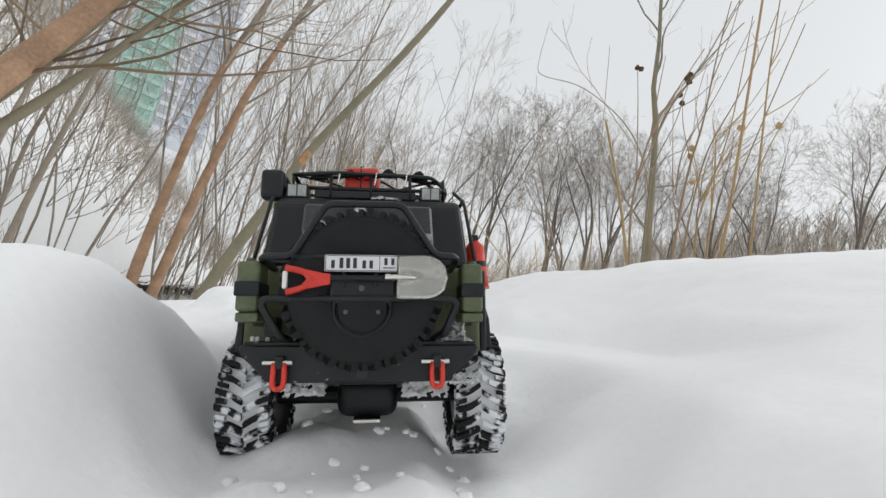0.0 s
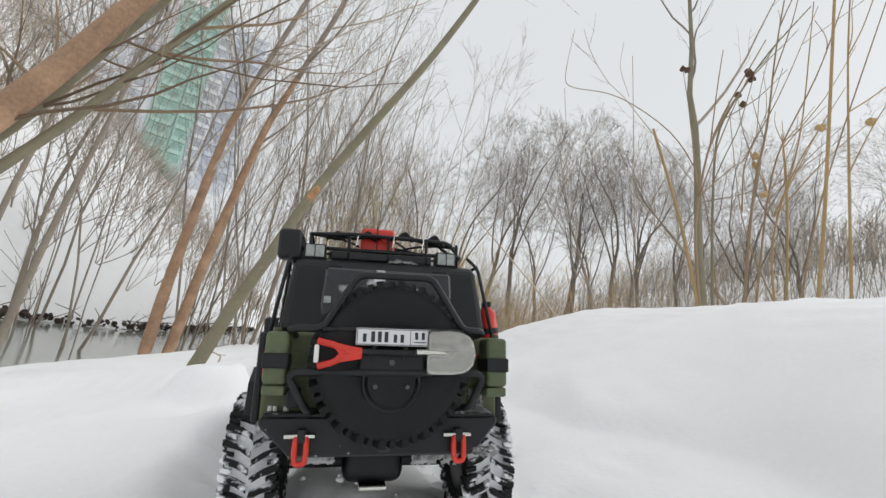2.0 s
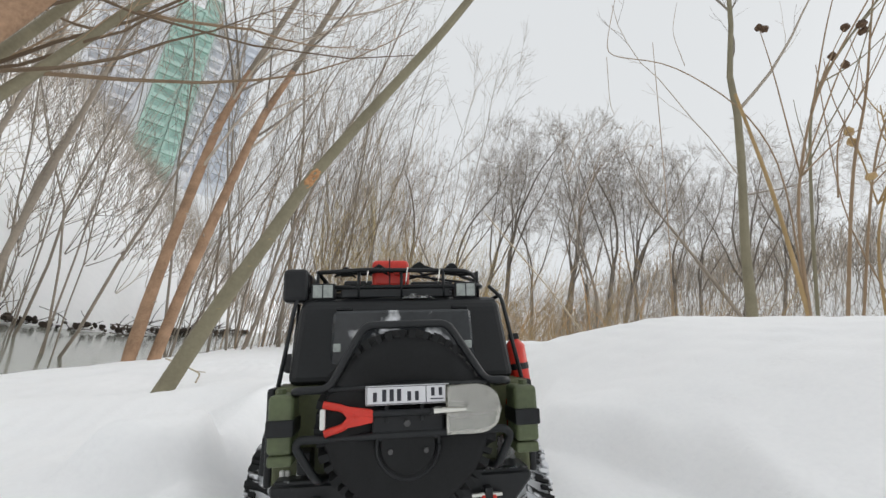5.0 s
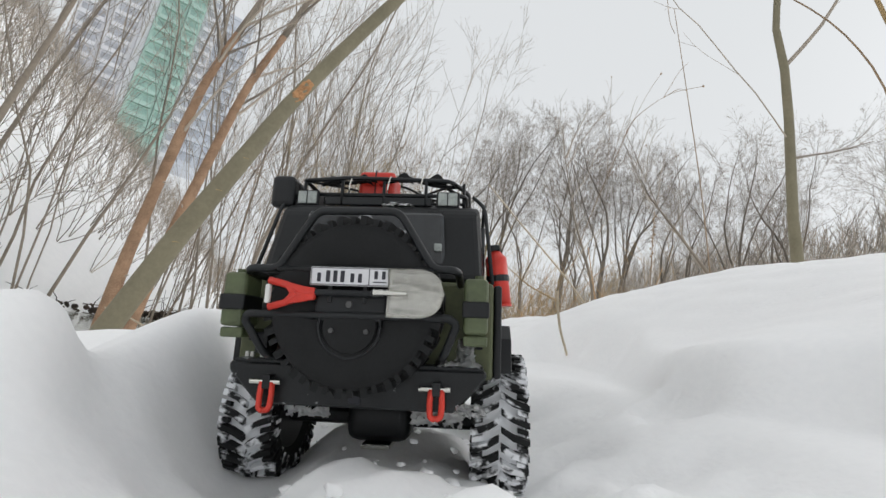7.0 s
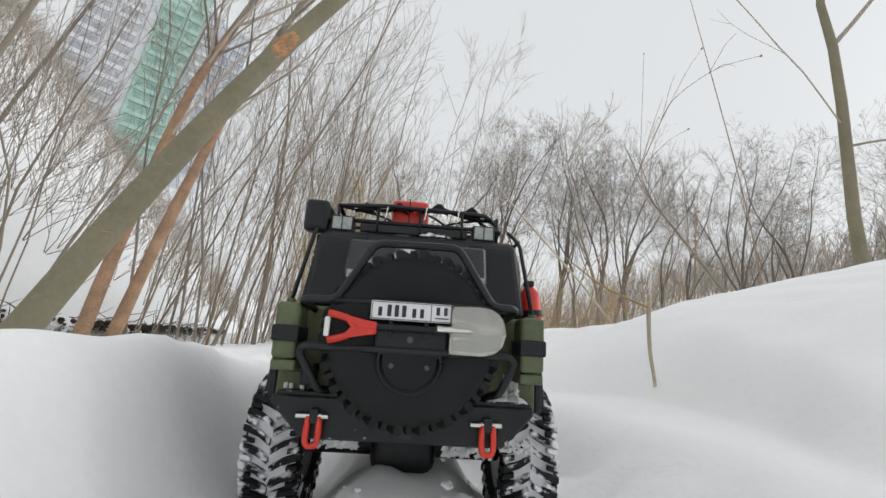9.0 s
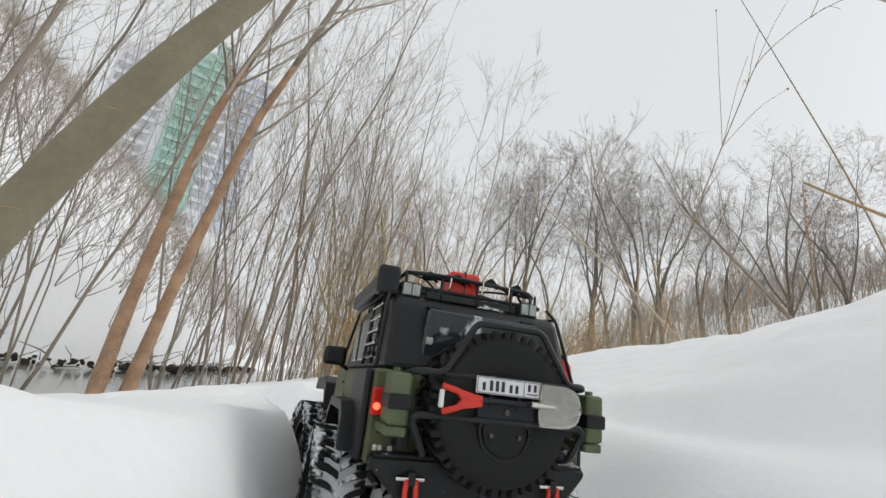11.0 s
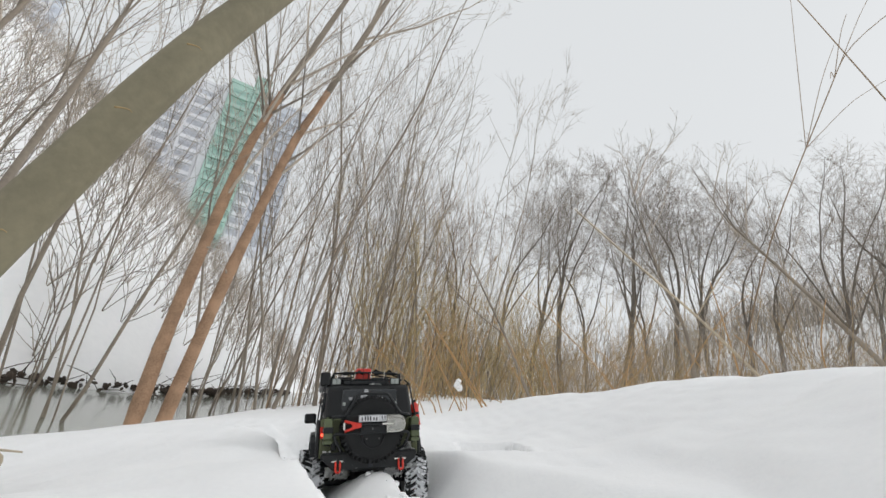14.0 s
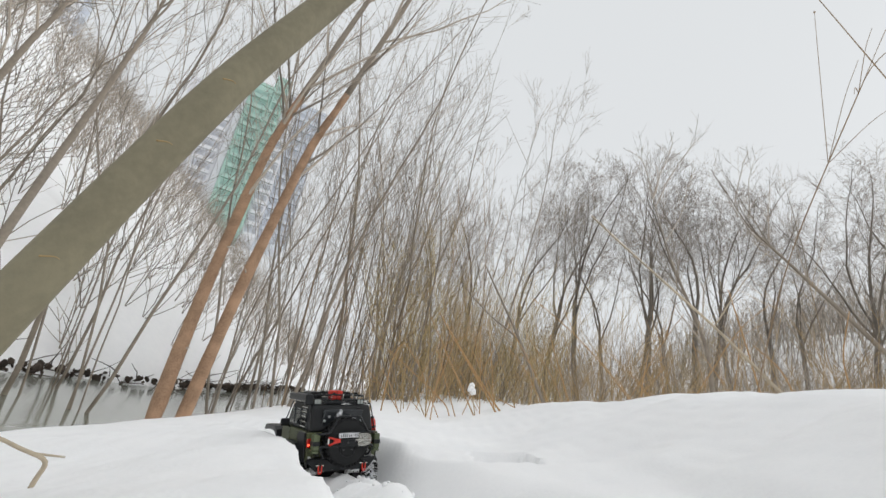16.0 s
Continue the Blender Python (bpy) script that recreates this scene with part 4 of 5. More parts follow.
# ---- the model car; its space: x right, y ahead, z up, origin at the plate ----
M_BLACK = material("black_plastic", (0.008, 0.009, 0.0105), rough=0.42, scale=30, fine=400, bump=0.08, depth=0.0006, spread=0.3)
M_TOP = material("satin_black_top", (0.006, 0.007, 0.008), rough=0.42, scale=25, fine=500, bump=0.12, depth=0.0005, spread=0.35)
M_STEEL_BLACK = material("black_powder_coat", (0.011, 0.0125, 0.014), rough=0.38, scale=40, fine=500, bump=0.06, depth=0.0005, spread=0.3)
M_OLIVE = material("olive_paint", (0.075, 0.085, 0.035), rough=0.5, scale=20, fine=300, bump=0.06, depth=0.0006, spread=0.25)
M_CAN_OLIVE = material("olive_plastic", (0.085, 0.105, 0.05), rough=0.5, scale=30, fine=250, bump=0.08, depth=0.0006, spread=0.25)
M_RUBBER = material("tyre_rubber", (0.0085, 0.009, 0.0095), rough=0.75, scale=50, fine=500, bump=0.12, depth=0.0008, spread=0.35)
M_RED = material("red_plastic", (0.62, 0.035, 0.02), rough=0.4, scale=40, fine=300, bump=0.04, depth=0.0005, spread=0.12)
M_SILVER = material("brushed_steel", (0.70, 0.69, 0.64), rough=0.16, metal=1.0, scale=30, fine=200, bump=0.02, depth=0.0002, spread=0.06)
M_BOLT = material("dull_bolt", (0.10, 0.10, 0.10), rough=0.35, metal=0.8, scale=60, fine=500, bump=0.02, depth=0.0002, spread=0.2)
M_SHACKLE = material("red_anodised", (0.7, 0.05, 0.03), rough=0.35, metal=0.2, scale=60, fine=500, bump=0.03, depth=0.0003, spread=0.12)
M_PLATE = material("white_plate", (0.72, 0.72, 0.74), rough=0.35, scale=60, fine=400, bump=0.02, depth=0.0002, spread=0.04)
M_INK = material("black_ink", (0.02, 0.02, 0.03), rough=0.5, scale=60, fine=400, bump=0, spread=0.1)
M_WHITE = material("white_print", (0.75, 0.75, 0.72), rough=0.5, scale=60, fine=400, bump=0, spread=0.05)
M_LENS = material("light_lens", (0.34, 0.37, 0.35), rough=0.25, scale=200, fine=900, bump=0.3, depth=0.0006, spread=0.25)
M_GLASS = material("smoked_glass", (0.02, 0.023, 0.026), rough=0.12, scale=20, fine=200, bump=0.02, depth=0.0004, spread=0.4)
M_TAIL = material("red_lens", (0.6, 0.02, 0.015), rough=0.25, scale=80, fine=400, bump=0.05, depth=0.0004, spread=0.2)
for dull in (M_BLACK, M_TOP, M_STEEL_BLACK, M_RUBBER):
    dull.node_tree.nodes["Principled BSDF"].inputs["Specular IOR Level"].default_value = 0.36
M_GLOW = bpy.data.materials.new("lit_tail_lamp")
M_GLOW.use_nodes = True
M_GLOW.node_tree.nodes["Principled BSDF"].inputs["Base Color"].default_value = (0.9, 0.1, 0.06, 1)
M_GLOW.node_tree.nodes["Principled BSDF"].inputs["Emission Color"].default_value = (1, 0.12, 0.05, 1)
M_GLOW.node_tree.nodes["Principled BSDF"].inputs["Emission Strength"].default_value = 2.2


def snowy(name, base, amount, scale):
    """A copy of a material in whose hollows patches of snow cling."""
    m = base.copy()
    m.name = name
    n, l = m.node_tree.nodes, m.node_tree.links
    b = n["Principled BSDF"]
    old = b.inputs["Base Color"].links[0].from_socket
    co, patch, ramp, mix = n.new("ShaderNodeTexCoord"), n.new("ShaderNodeTexNoise"), n.new("ShaderNodeValToRGB"), n.new("ShaderNodeMix")
    patch.inputs["Scale"].default_value, patch.inputs["Detail"].default_value = scale, 5
    ramp.color_ramp.elements[0].position, ramp.color_ramp.elements[1].position = 1 - amount - 0.04, 1 - amount + 0.04
    mix.data_type = "RGBA"
    mix.inputs["B"].default_value = (0.82, 0.83, 0.85, 1)
    l.new(co.outputs["Object"], patch.inputs["Vector"])
    l.new(patch.outputs["Fac"], ramp.inputs["Fac"])
    l.new(ramp.outputs["Color"], mix.inputs["Factor"])
    l.new(old, mix.inputs["A"])
    l.new(mix.outputs["Result"], b.inputs["Base Color"])
    return m


M_TREAD_SNOW = snowy("tread_with_snow", M_RUBBER, 0.78, 40.0)
M_LUG = snowy("lug_rubber", M_RUBBER, 0.46, 70.0)
M_DUSTED_GLASS = snowy("dusted_rear_glass", M_GLASS, 0.37, 28.0)
M_BUMPER = snowy("bumper_with_snow_specks", M_STEEL_BLACK, 0.27, 120.0)


def rounded(bm, verts, amount, seg=2):
    edges = {e for v in verts for e in v.link_edges}
    bmesh.ops.bevel(bm, geom=list(edges), offset=amount, segments=seg, profile=0.5, affect="EDGES", clamp_overlap=True)


def block(x0, x1, y0, y1, z0, z1, bevel=0.002, taper=None, seg=2):
    """A bevelled box; taper: (dx, y rear shift, y front shift) by which the upper face narrows."""
    bm = bmesh.new()
    v = box(bm, x0, x1, y0, y1, z0, z1)
    if taper:
        for k, q in enumerate(v[4:]):
            q.co.x += taper[0] if k in (0, 3) else -taper[0]
            q.co.y += taper[1] if k in (0, 1) else -taper[2]
    if bevel:
        rounded(bm, v, bevel, seg)
    return bm


def slab(outline, y0, y1, bevel=0.0015):
    """A plate cut to an outline of x, z, from depth y0 to y1."""
    bm = bmesh.new()
    a = [bm.verts.new((x, y0, z)) for x, z in outline]
    b = [bm.verts.new((x, y1, z)) for x, z in outline]
    bm.faces.new(a)
    bm.faces.new(b[::-1])
    for i in range(len(a)):
        j = (i + 1) % len(a)
        bm.faces.new((a[i], b[i], b[j], a[j]))
    if bevel:
        rounded(bm, a + b, bevel, 1)
    return bm


def profile_x(outline, x0, x1, bevel=0.002, narrow=0.0):
    """A body cut to a side outline of y, z, from x0 to x1."""
    bm = bmesh.new()
    a = [bm.verts.new((x0 + narrow * max(0, z), y, z)) for y, z in outline]
    b = [bm.verts.new((x1 - narrow * max(0, z), y, z)) for y, z in outline]
    bm.faces.new(a)
    bm.faces.new(b[::-1])
    for i in range(len(a)):
        j = (i + 1) % len(a)
        bm.faces.new((a[i], b[i], b[j], a[j]))
    if bevel:
        rounded(bm, a + b, bevel, 3)
    return bm


def curve_round(pts, step=0.006):
    """Rounds the corners of a polyline."""
    pts = [np.array(p, float) for p in pts]
    out = [pts[0]]
    for a, b, c in zip(pts, pts[1:], pts[2:]):
        s = min(step, np.linalg.norm(b - a) * 0.45, np.linalg.norm(c - b) * 0.45)
        p, q = b + unit(a - b) * s, b + unit(c - b) * s
        for t in np.linspace(0, 1, 5):
            out.append((1 - t) ** 2 * p + 2 * t * (1 - t) * b + t * t * q)
    out.append(pts[-1])
    return np.array(out)


def pipe(name, lines, r, mat, parent, label="", sides=8, step=0.006):
    t = Tubes()
    for line in lines:
        p = curve_round(line, step)
        t.add(p, np.full(len(p), r), sides)
    ob = new(name, t.mesh(name, mat))
    ob.parent = parent
    return tagged(ob, label) if label else ob


def disc(r0, r1, y0, y1, n=20, axis="y", centre=(0, 0, 0)):
    """A short cone or cylinder along an axis."""
    bm = bmesh.new()
    rings = []
    for r, y in ((r0, y0), (r1, y1)):
        ring = []
        for k in range(n):
            a = 2 * math.pi * k / n
            p = (math.cos(a) * r, y, math.sin(a) * r)
            if axis == "x":
                p = (y, math.cos(a) * r, math.sin(a) * r)
            if axis == "z":
                p = (math.cos(a) * r, math.sin(a) * r, y)
            ring.append(bm.verts.new(Vector(p) + Vector(centre)))
        rings.append(ring)
    bm.faces.new(rings[0])
    bm.faces.new(rings[1][::-1])
    for k in range(n):
        bm.faces.new((rings[0][k], rings[1][k], rings[1][(k + 1) % n], rings[0][(k + 1) % n]))
    bmesh.ops.recalc_face_normals(bm, faces=bm.faces[:])
    return bm


def lathe_x(profile, n=40):
    """Turns a profile of (x, radius) round the x axis."""
    v, f = [], []
    m = len(profile)
    for k in range(n):
        a = 2 * math.pi * k / n
        v += [(x, math.cos(a) * r, math.sin(a) * r) for x, r in profile]
    for k in range(n):
        for i in range(m):
            j = (i + 1) % m
            f.append((k * m + i, k * m + j, (k + 1) % n * m + j, (k + 1) % n * m + i))
    return v, f


def tyre_mesh(r=0.059, w=0.045, pitch=27, snow=True, flank=True):
    h = w / 2
    prof = [(-h * 0.72, r * 0.50), (-h * 0.98, r * 0.66), (-h, r * 0.80), (-h * 0.9, r * 0.885), (-h * 0.4, r * 0.905), (h * 0.4, r * 0.905), (h * 0.9, r * 0.885), (h, r * 0.80), (h * 0.98, r * 0.66), (h * 0.72, r * 0.50)]
    v, f = lathe_x(prof, 44)
    index = [1 if (i % len(prof)) in (3, 4, 5) else 0 for i in range(len(f))]

    def lug(a, path, wide, low, high):
        """A raised bar along path, given as (x, turn) pairs."""
        rows = []
        for x, t in path:
            for side in (-1, 1):
                b = a + t + side * wide / r / 2
                rows.append([(x, math.cos(b) * q, math.sin(b) * q) for q in (low, high)])
        s = len(v)
        for pair in rows:
            v.extend(pair)
        for k in range(len(path) - 1):
            o = s + 4 * k
            f.append((o + 1, o + 3, o + 7, o + 5))
            f.append((o, o + 1, o + 5, o + 4))
            f.append((o + 2, o + 6, o + 7, o + 3))
            index.extend([2, 2, 2])
        f.append((s, s + 2, s + 3, s + 1))
        e = s + 4 * (len(path) - 1)
        f.append((e, e + 1, e + 3, e + 2))
        index.extend([2, 2])

    step = 2 * math.pi / pitch
    for k in range(pitch):
        for side in (-1, 1):
            a = k * step + (step / 2 if side > 0 else 0)
            lug(a, [(side * 0.0008, 0.10), (side * h * 0.45, 0.0), (side * h * 0.99, -0.07)], 0.0048, r * 0.86, r)
            lug(a, [(side * h * 0.99, -0.07), (side * h * (1.07 if flank else 1.01), -0.075)], 0.0048, r * (0.76 if flank else 0.87), r * 0.955)
            lug(a + step * 0.5, [(side * h * 0.62, -0.02), (side * h * 1.0, -0.055)], 0.0036, r * 0.86, r * 0.985)
            if flank:
                lug(a + step * 0.25, [(side * h * 1.0, -0.05), (side * h * 1.045, -0.05)], 0.0036, r * 0.66, r * 0.80)
    me = obj("tyre", v, f, [M_RUBBER, M_TREAD_SNOW if snow else M_RUBBER, M_LUG if snow else M_RUBBER], False, index)
    return me


def rim_mesh(r=0.0305, w=0.034):
    h = w / 2
    v, f = lathe_x([(-h, r), (-h, r * 0.86), (-h * 0.55, r * 0.8), (-h * 0.5, r * 0.3), (-h * 0.75, r * 0.24), (-h * 0.75, 0.0005), (h, 0.0005), (h, r)], 28)
    for k in range(6):
        a = k * math.pi / 3
        c, s = math.cos(a), math.sin(a)
        o = len(v)
        for x in (-h * 0.66, -h * 0.45):
            for rr, t in ((0.3, 0.16), (0.3, -0.16), (0.86, -0.07), (0.86, 0.07)):
                v.append((x, math.cos(a + t) * r * rr, math.sin(a + t) * r * rr))
        f += [(o, o + 1, o + 2, o + 3), (o, o + 4, o + 5, o + 1), (o + 1, o + 5, o + 6, o + 2), (o + 2, o + 6, o + 7, o + 3), (o + 3, o + 7, o + 4, o)]
    return obj("rim", v, f, M_STEEL_BLACK)


car = new("model_car")
tagged(car, "black and olive radio-controlled off-road model car driving in snow", "model car")

# body shell
part("body", profile_x([(0.045, -0.063), (0.045, 0.004), (0.285, 0.004), (0.30, -0.002), (0.30, -0.063), (0.19, -0.063), (0.175, -0.035), (0.10, -0.035), (0.085, -0.063)], -0.0905, 0.0905, 0.003), M_OLIVE, car, "olive lower body shell")
part("bonnet", profile_x([(0.285, -0.045), (0.285, 0.006), (0.30, 0.008), (0.46, -0.004), (0.475, -0.012), (0.475, -0.05)], -0.058, 0.058, 0.004), M_OLIVE, car, "olive bonnet")
part("grille", slab([(-0.056, -0.05), (0.056, -0.05), (0.054, -0.01), (-0.054, -0.01)], 0.475, 0.481), M_BLACK, car)
for s in (-1, 1):
    part("front_fender", profile_x([(0.315, -0.045), (0.325, -0.014), (0.35, -0.006), (0.47, -0.010), (0.49, -0.022), (0.487, -0.028), (0.46, -0.02), (0.36, -0.018), (0.335, -0.026)], s * 0.058 if s > 0 else -0.1, 0.1 if s > 0 else -0.058, 0.0015), M_BLACK, car)
    part("rear_quarter", profile_x([(0.049, -0.062), (0.049, 0.003), (0.10, 0.003), (0.118, -0.006), (0.108, -0.02), (0.092, -0.04), (0.088, -0.062)], s * 0.0908 if s > 0 else -0.0965, 0.0965 if s > 0 else -0.0908, 0.002), M_BLACK, car, "black rear side armour")
    part("fender_flare", profile_x([(0.075, -0.06), (0.082, -0.035), (0.098, -0.024), (0.175, -0.024), (0.196, -0.04), (0.2, -0.06), (0.194, -0.06), (0.186, -0.042), (0.172, -0.031), (0.102, -0.031), (0.09, -0.04), (0.083, -0.06)], s * 0.0908 if s > 0 else -0.106, 0.106 if s > 0 else -0.0908, 0.001), M_BLACK, car)
    part("rock_slider", block(s * 0.092 - 0.006, s * 0.092 + 0.006, 0.195, 0.32, -0.072, -0.062, 0.002), M_BUMPER, car)
    part("door", block(s * 0.0908 - 0.0012, s * 0.0908 + 0.0012, 0.205, 0.283, -0.055, 0.0, 0.001), M_OLIVE, car)
    part("door", block(s * 0.0908 - 0.0012, s * 0.0908 + 0.0012, 0.13, 0.202, -0.022, 0.0, 0.001), M_OLIVE, car)
    part("door_handle", block(s * 0.0925 - 0.001, s * 0.0925 + 0.001, 0.21, 0.222, -0.012, -0.009, 0.0005), M_BLACK, car)
    if s > 0:
        continue
    mirror = part("mirror", block(s * 0.106 - 0.012, s * 0.106 + 0.012, 0.205, 0.217, 0.006, 0.026, 0.004, seg=3), M_BLACK, car, "black wing mirror")
    pipe("mirror_arm", [[(s * 0.083, 0.225, 0.0), (s * 0.09, 0.215, 0.003), (s * 0.1, 0.211, 0.009)]], 0.0022, M_BLACK, mirror)

# cab
top = part("hard_top", profile_x([(0.048, 0.004), (0.066, 0.062), (0.076, 0.069), (0.23, 0.069), (0.247, 0.062), (0.288, 0.004)], -0.084, 0.084, 0.007, 0.07), M_TOP, car, "matte black hard top")
part("rear_window", slab([(-0.055, 0.012), (0.055, 0.012), (0.052, 0.057), (-0.052, 0.057)], 0.0525, 0.062, 0.002), M_DUSTED_GLASS, top, "smoked rear glass dusted with snow")
part("windscreen", slab([(-0.066, 0.01), (0.066, 0.01), (0.062, 0.06), (-0.062, 0.06)], 0.262, 0.268, 0.002), M_GLASS, top)
for s in (-1, 1):
    for y0, y1 in ((0.085, 0.135), (0.145, 0.195), (0.203, 0.25)):
        part("side_window", block(s * 0.0815 - 0.003, s * 0.0815 + 0.003, y0, y1, 0.012, 0.055, 0.002, taper=(0.0, 0.002, 0.004 if y1 < 0.24 else 0.02)), M_GLASS, top)
    # pale block stands in for sky reflected in the rear glass
    part("window_glint", block(s * 0.049 - 0.0028, s * 0.049 + 0.0028, 0.0505, 0.0535, 0.027, 0.033, 0.0006), M_LENS, top, "small pale block painted in as a reflection on the rear window")
    part("hinge", block(s * 0.045 - 0.006, s * 0.045 + 0.006, 0.06, 0.066, 0.058, 0.0605, 0.0006), M_BLACK, top)

# rear bumper with shackles
bumper = part("rear_bumper", slab([(-0.088, -0.056), (0.086, -0.056), (0.086, -0.061), (0.066, -0.083), (-0.066, -0.083), (-0.088, -0.062)], 0.030, 0.05, 0.0015), M_BUMPER, car, "black steel rear bumper dusted with snow")
part("bumper_top", block(-0.085, 0.084, 0.031, 0.06, -0.0565, -0.0535, 0.001), M_BUMPER, bumper)
# solid black block put in for the shade inside the tow hole
part("tow_hole_shade", block(-0.004, 0.004, 0.0288, 0.033, -0.08, -0.073, 0.0006), M_INK, bumper)
for s in (-1, 1):
    x = s * 0.056 - 0.002
    t = Tubes()
    t.add(curve_round([(x - 0.0034, 0.025, -0.0680), (x - 0.0040, 0.0245, -0.077), (x - 0.0034, 0.0235, -0.0858), (x + 0.0034, 0.0235, -0.0858), (x + 0.0040, 0.0245, -0.077), (x + 0.0034, 0.025, -0.0680)], 0.003), np.full(22, 0.0020), 8)
    shackle = new("shackle", t.mesh("shackle", M_SHACKLE))
    shackle.parent = bumper
    tagged(shackle, "red tow shackle")
    part("bolt", disc(0.0016, 0.0016, x - 0.0115, x + 0.009, 10, "x", (0, 0.025, -0.0680)), M_SILVER, bumper, "bright shackle bolt")
    part("bracket", block(x - 0.0028, x + 0.0028, 0.023, 0.032, -0.0725, -0.0635, 0.0008), M_STEEL_BLACK, bumper)

# spare wheel
spare = new("spare_wheel", tyre_mesh(0.059, 0.044, 22, False, False))
spare.parent = car
spare.matrix_local = pose(0, 0.026, -0.0165, 0, 0, 90) @ Matrix.Scale(0.975, 4)
tagged(spare, "black spare tyre")
SIDE = [(0.0, 0.0075), (0.018, 0.0075), (0.022, 0.0058), (0.032, 0.0030), (0.041, 0.0022), (0.047, 0.0024), (0.0512, 0.0038), (0.0535, 0.010), (0.050, 0.020), (0.0, 0.020)]
sv, sf = lathe_x([(y, max(r, 0.0004)) for r, y in SIDE], 48)
face = new("tyre_face", obj("tyre_face", [(a, x, b - 0.0165) for x, a, b in sv], [f[::-1] for f in sf], M_RUBBER, True))
face.parent = car
tagged(face, "dull black tyre flank")
pipe("hub", [[(0.0195 * math.cos(a), 0.0035, -0.0305 + 0.0195 * math.sin(a)) for a in np.linspace(0, 2 * math.pi, 25)]], 0.0011, M_BLACK, car, "black hub ring of the spare wheel", 6, 0.001)
part("hub_plate", disc(0.0165, 0.0175, 0.0028, 0.0045, 24, "y", (0, 0, -0.0305)), M_RUBBER, car)
for x in (-0.011, 0.011):
    part("hub_bolt", disc(0.0016, 0.0016, 0.0012, 0.004, 8, "y", (x, 0, -0.0335)), M_BOLT, car)

# tube carrier round the spare
pipe("carrier_frame", [[(-0.070, 0.045, 0.001), (-0.0705, 0.008, 0.0035), (-0.066, 0.004, 0.0045), (-0.049, 0.004, 0.0045), (-0.027, 0.005, 0.0435), (0.027, 0.005, 0.0440), (0.051, 0.004, 0.0065), (0.063, 0.004, 0.0065), (0.0665, 0.008, 0.0055), (0.067, 0.045, 0.002)]], 0.0026, M_STEEL_BLACK, car, "black bent tube carrier", 10)
pipe("carrier_rail", [[(-0.0505, 0.045, -0.054), (-0.056, 0.012, -0.05), (-0.0685, 0.006, -0.0285), (-0.066, 0.0045, -0.0245), (0.062, 0.0045, -0.0235), (0.0665, 0.006, -0.0275), (0.0585, 0.012, -0.047), (0.0535, 0.045, -0.052)]], 0.0026, M_STEEL_BLACK, car, "black lower carrier rail", 10)
pipe("carrier_bar", [[(-0.049, 0.004, 0.0045), (0.051, 0.004, 0.0055)]], 0.0024, M_STEEL_BLACK, car, "", 8)
mount = part("shovel_mount", block(-0.0225, 0.0225, 0.002, 0.012, -0.0225, -0.0085, 0.0015), M_BLACK, car, "black bracket block")
part("mount_foot", block(-0.019, -0.005, 0.003, 0.014, -0.0275, -0.0225, 0.001), M_BLACK, mount)
part("mount_foot", block(0.005, 0.019, 0.003, 0.014, -0.0275, -0.0225, 0.001), M_BLACK, mount)
part("bolt", disc(0.0022, 0.0022, 0.0003, 0.003, 6, "y", (-0.0005, 0, -0.0172)), M_BOLT, mount)
part("stay", block(-0.0145, -0.0118, 0.001, 0.006, -0.0165, 0.001, 0.0006), M_BLACK, mount)
part("stay", block(0.0075, 0.0102, 0.001, 0.006, -0.0165, 0.001, 0.0006), M_BLACK, mount)

# registration plate, characters as plain bars
plate = part("registration_plate", block(-0.0262, 0.0262, -0.0004, 0.0008, -0.0059, 0.0059, 0.0006), M_PLATE, car, "white plate with dark bars and a thin dark border")
for x0, x1, z0, z1 in ((-0.0256, 0.0256, 0.0050, 0.0054), (-0.0256, 0.0256, -0.0054, -0.0050), (-0.0256, -0.0252, -0.005, 0.005), (0.0252, 0.0256, -0.005, 0.005), (0.0112, 0.0116, -0.005, 0.005)):
    part("border", block(x0, x1, -0.0007, -0.0003, z0, z1, 0), M_INK, plate)
for x0, x1, z0, z1 in ((-0.0216, -0.0192, -0.0036, 0.0020), (-0.0160, -0.0134, -0.0036, 0.0036), (-0.0114, -0.0088, -0.0036, 0.0036), (-0.0068, -0.0042, -0.0036, 0.0036), (-0.0004, 0.0020, -0.0036, 0.0020), (0.0044, 0.0068, -0.0036, 0.0020),
                       (0.0146, 0.0168, -0.0012, 0.0038), (0.0194, 0.0216, -0.0012, 0.0038), (0.0140, 0.0224, -0.0034, -0.0027)):
    part("dark_bar", block(x0, x1, -0.0008, -0.0003, z0, z1, 0.0002, seg=1), M_INK, plate)

# shovel
shovel = new("shovel")
shovel.parent = car
tagged(shovel, "small shovel with a red grip and steel blade")
grip = pipe("grip", [[(-0.0225, -0.0015, -0.0115), (-0.034, -0.0015, -0.0115)], [(-0.033, -0.0015, -0.0108), (-0.039, -0.0015, -0.0065), (-0.0515, -0.0015, -0.0038)], [(-0.033, -0.0015, -0.0122), (-0.039, -0.0015, -0.0172), (-0.0505, -0.0015, -0.0205)]], 0.0023, M_RED, shovel, "red plastic D-grip")
part("grip_root", slab([(-0.0215, -0.0078), (-0.0215, -0.0152), (-0.031, -0.0160), (-0.040, -0.0188), (-0.0415, -0.0165), (-0.036, -0.0118), (-0.0415, -0.0068), (-0.040, -0.0044), (-0.031, -0.0072)], -0.0035, 0.0008, 0.0007), M_RED, grip)
part("grip_bar", block(-0.0532, -0.0500, -0.0034, 0.0006, -0.0182, -0.0062, 0.001), M_WHITE, grip, "pale grip bar")
